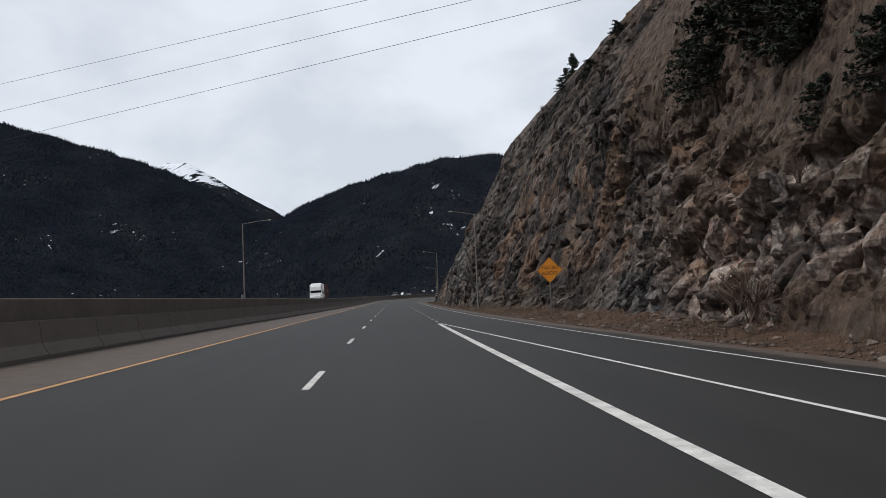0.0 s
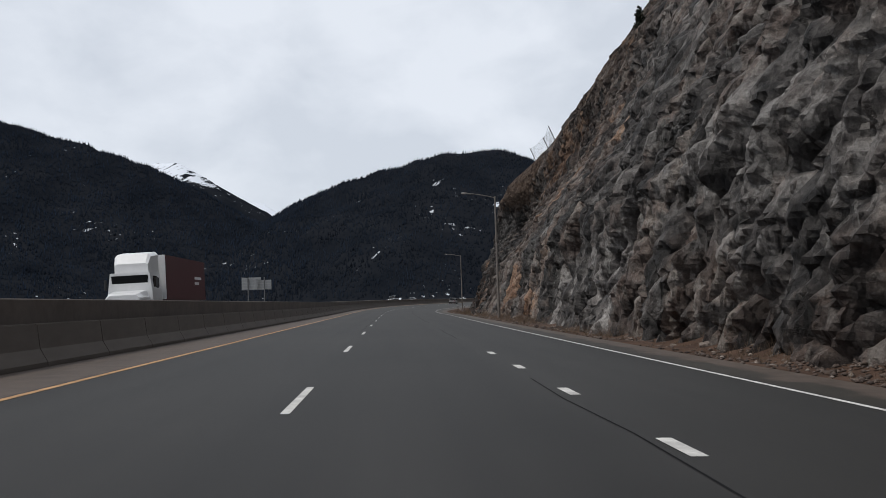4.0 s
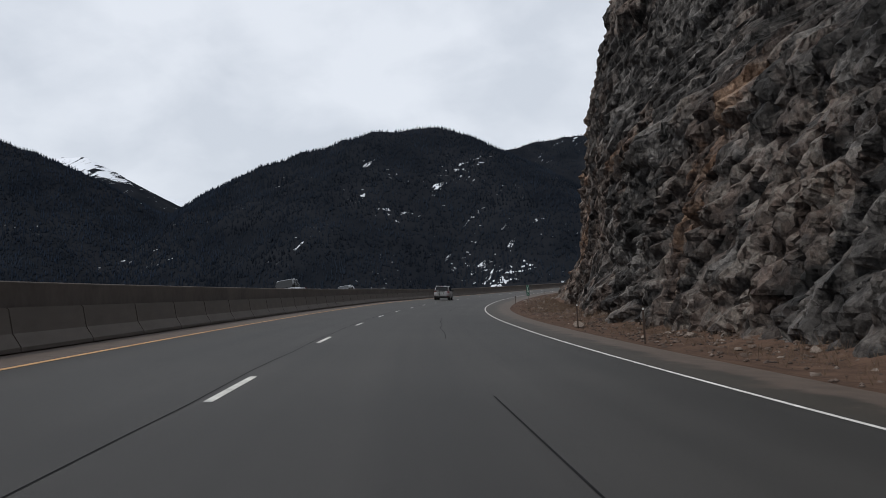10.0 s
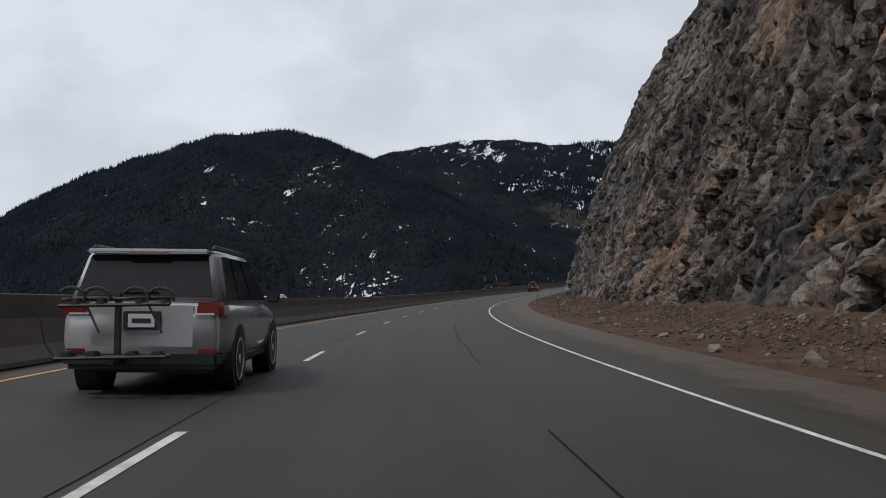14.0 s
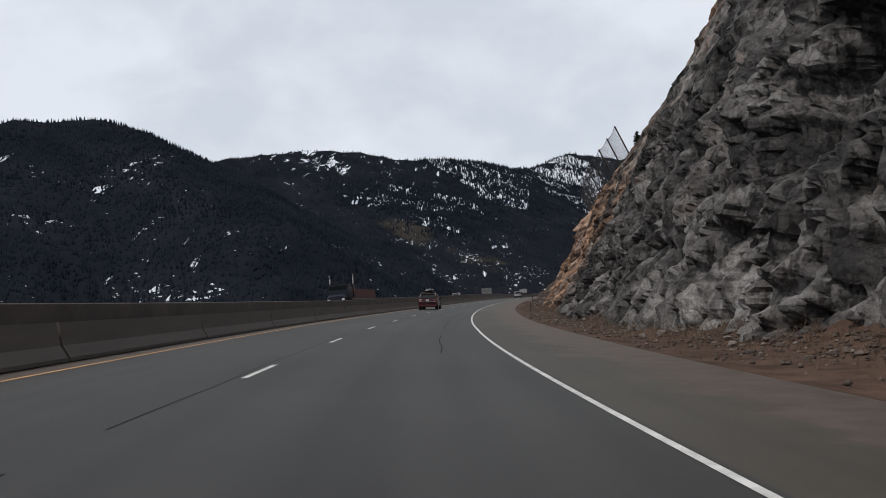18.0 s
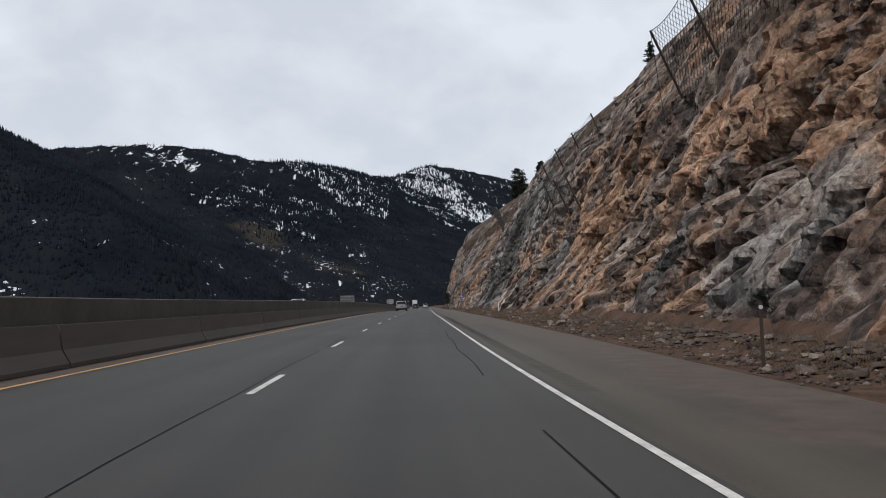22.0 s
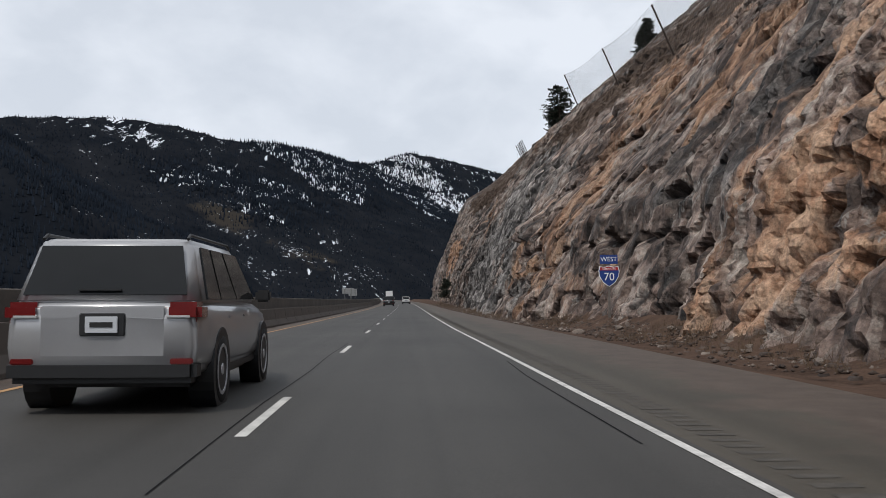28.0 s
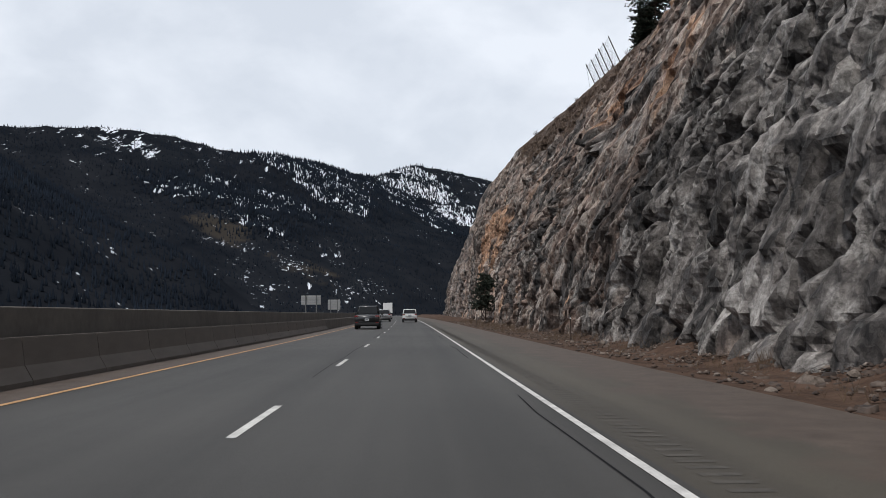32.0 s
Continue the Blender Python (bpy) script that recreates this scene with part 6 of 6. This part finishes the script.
# ================= loose rocks and dry grass =================
def stone_mesh(seed):
    r = random.Random(seed)
    bm = bmesh.new()
    bmesh.ops.create_icosphere(bm, subdivisions=2, radius=1.0)
    for _ in range(11):
        nrm = Vector((r.gauss(0, 1), r.gauss(0, 1), r.gauss(0, 1))).normalized()
        q = r.uniform(0.4, 0.8)
        for v in bm.verts:
            over = v.co.dot(nrm) - q
            if over > 0:
                v.co -= nrm * over
    for v in bm.verts:
        v.co = Vector((v.co.x * 1.0, v.co.y * r.uniform(0.7, 0.9), v.co.z * 0.65))
    me = bpy.data.meshes.new("fallen_rock")
    bm.to_mesh(me)
    bm.free()
    me.materials.append(M_STONE)
    return me


stones = [stone_mesh(60 + k) for k in range(7)]
rs = random.Random(8)
for k in range(230):
    s = rs.uniform(15, 940)
    toe = float(np.interp(s, FS, FD[0]))
    lo = float(edge_at(s)) + (1.3 if s < 150 else 2.6)
    f = rs.random() ** 0.5
    d = lo + 0.4 + (toe + 0.9 - lo - 0.4) * f
    q = rs.uniform(0.07, 0.18) + (0.26 * rs.random() ** 5)
    f = min(1, max(0, (d - lo) / max(toe + 1.5 - lo, 0.6)))
    h = -float(np.interp(s, [a[0] for a in DITCH], [a[1] for a in DITCH])) * min(1, f * 1.6) + 0.9 * f ** 3
    p = place(s, d, h + q * 0.18)
    ob = new("fallen_rock", stones[k % 7])
    ob.matrix_basis = pose(*map(float, p), rs.uniform(-15, 15), rs.uniform(-15, 15), rs.uniform(0, 360)) @ Matrix.Diagonal((q, q, q, 1))
    tagged(ob, "angular brown-grey rock fallen onto the dirt verge", "rock", "fallen rocks")


def scatter(name, n, seed, shape, mat, label, category, size, s_range=(0, 960), spread=1.0, clump=0.6):
    """Many small pieces on the verge in one mesh."""
    g = np.random.default_rng(seed)
    s = g.uniform(*s_range, n * 3)
    s = s[g.random(n * 3) < clump * 2 * np.clip(fbm(s / 3.5, s * 0, seed, 4) * 3.4 - 1.2, 0, 1) + 0.34 * (1 - clump)][:n]
    n = len(s)
    toe = np.interp(s, FS, FD[0])
    lo = edge_at(s) + np.interp(s, [-150, 150, 350, 450, 1300], [1.3, 1.3, 2.2, 3.2, 3.4])
    f = g.random(n) ** spread
    d = lo + (toe + 1.0 - lo) * f
    f = np.clip((d - lo) / np.maximum(toe + 1.5 - lo, 0.6), 0, 1)
    h = -np.interp(s, [a[0] for a in DITCH], [a[1] for a in DITCH]) * np.clip(f * 1.6, 0, 1) + 0.9 * f ** 3
    base = place(s, d, h)
    verts, faces = shape
    v, f = np.array(verts, float), np.array(faces)
    q = g.uniform(*size, n)[:, None, None]
    a = g.uniform(0, 6.28, n)
    c, sn = np.cos(a), np.sin(a)
    jit = 1 + 0.5 * (g.random((n, len(v), 3)) - 0.5)
    w = v[None] * jit * q
    w = np.stack([w[..., 0] * c[:, None] - w[..., 1] * sn[:, None], w[..., 0] * sn[:, None] + w[..., 1] * c[:, None], w[..., 2]], -1) + base[:, None]
    me = bpy.data.meshes.new(name)
    allf = (f[None] + (np.arange(n) * len(v))[:, None, None]).reshape(-1, 3)
    me.vertices.add(n * len(v))
    me.vertices.foreach_set("co", w.astype(np.float32).ravel())
    me.loops.add(allf.size)
    me.loops.foreach_set("vertex_index", allf.astype(np.int32).ravel())
    me.polygons.add(len(allf))
    me.polygons.foreach_set("loop_start", (np.arange(len(allf)) * 3).astype(np.int32))
    me.polygons.foreach_set("loop_total", np.full(len(allf), 3, np.int32))
    me.materials.append(mat)
    me.update()
    return tagged(new(name, me), label, category, kind="stuff")


OCTA = ([(1, 0, 0.1), (0, 0.8, 0.1), (-1, 0, 0.1), (0, -0.8, 0.1), (0, 0, 0.7), (0, 0, -0.2)], [(0, 1, 4), (1, 2, 4), (2, 3, 4), (3, 0, 4), (1, 0, 5), (2, 1, 5), (3, 2, 5), (0, 3, 5)])
scatter("rubble", 34000, 3, OCTA, M_STONE, "small rock rubble strewn on the dirt verge", "rubble", (0.02, 0.1), spread=0.4)
SLAB = ([(1, 0.5, 0), (-0.7, 0.7, 0.05), (-1, -0.4, 0), (0.6, -0.7, 0.1), (0.9, 0.4, 0.4), (-0.6, 0.6, 0.55), (-0.8, -0.4, 0.35), (0.5, -0.6, 0.5)],
        [(4, 5, 6), (4, 6, 7), (0, 1, 5), (0, 5, 4), (1, 2, 6), (1, 6, 5), (2, 3, 7), (2, 7, 6), (3, 0, 4), (3, 4, 7)])
scatter("rock_slabs", 3200, 6, SLAB, M_STONE, "flat broken slabs of rock heaped on the verge", "rubble", (0.05, 0.16), spread=0.35, clump=1.0)
scatter("toe_blocks", 900, 16, SLAB, M_STONE, "angular blocks lying along the foot of the rock", "rubble", (0.06, 0.22), (545, 700), 0.22, 1.0)
g = np.random.default_rng(12)
s = g.uniform(562, 577, 2600)
tall = 2.8 * np.clip(1 - np.abs(s - 569) / 6.5, 0, 1) + 0.3
h = tall * g.random(2600)
d = np.array([float(face(np.array([a]), np.array([0.6]))[0]) for a in s]) + 0.9 - 2.4 * (1 - h / tall) * np.clip(tall / 3.0, 0.2, 1) + 0.35 * h
p = place(s, d, h - 0.35)
v = np.array(SLAB[0])[None] * g.uniform(0.08, 0.3, (2600, 1, 1)) * (1 + 0.5 * (g.random((2600, 8, 3)) - 0.5))
a = g.uniform(0, 6.28, (2600, 1))
v = np.stack([v[..., 0] * np.cos(a) - v[..., 1] * np.sin(a), v[..., 0] * np.sin(a) + v[..., 1] * np.cos(a), v[..., 2]], -1) + p[:, None]
f = (np.array(SLAB[1])[None] + 8 * np.arange(2600)[:, None, None]).reshape(-1, 3)
tagged(soup("talus", v.reshape(-1, 3), f, M_STONE), "heap of broken rock fallen against the cut", "rubble", kind="stuff")
BLADE = ([(-0.012, 0, 0), (0.012, 0, 0), (0.3, 0.1, 1), (-0.012, 0.02, 0), (0.012, -0.02, 0), (-0.25, 0.2, 0.9), (0, -0.012, 0), (0, 0.012, 0), (0.1, -0.35, 0.8), (0.02, -0.01, 0), (0.02, 0.012, 0), (-0.3, -0.2, 0.6)], [(0, 1, 2), (3, 4, 5), (6, 7, 8), (9, 10, 11)])
scatter("dry_grass", 22000, 4, BLADE, M_GRASS, "tufts of dry brown grass at the foot of the rock", "grass", (0.15, 0.5), spread=0.3, clump=1.0)

# rumble strip: flat quads, dirt and shade of its grooves put in their colour
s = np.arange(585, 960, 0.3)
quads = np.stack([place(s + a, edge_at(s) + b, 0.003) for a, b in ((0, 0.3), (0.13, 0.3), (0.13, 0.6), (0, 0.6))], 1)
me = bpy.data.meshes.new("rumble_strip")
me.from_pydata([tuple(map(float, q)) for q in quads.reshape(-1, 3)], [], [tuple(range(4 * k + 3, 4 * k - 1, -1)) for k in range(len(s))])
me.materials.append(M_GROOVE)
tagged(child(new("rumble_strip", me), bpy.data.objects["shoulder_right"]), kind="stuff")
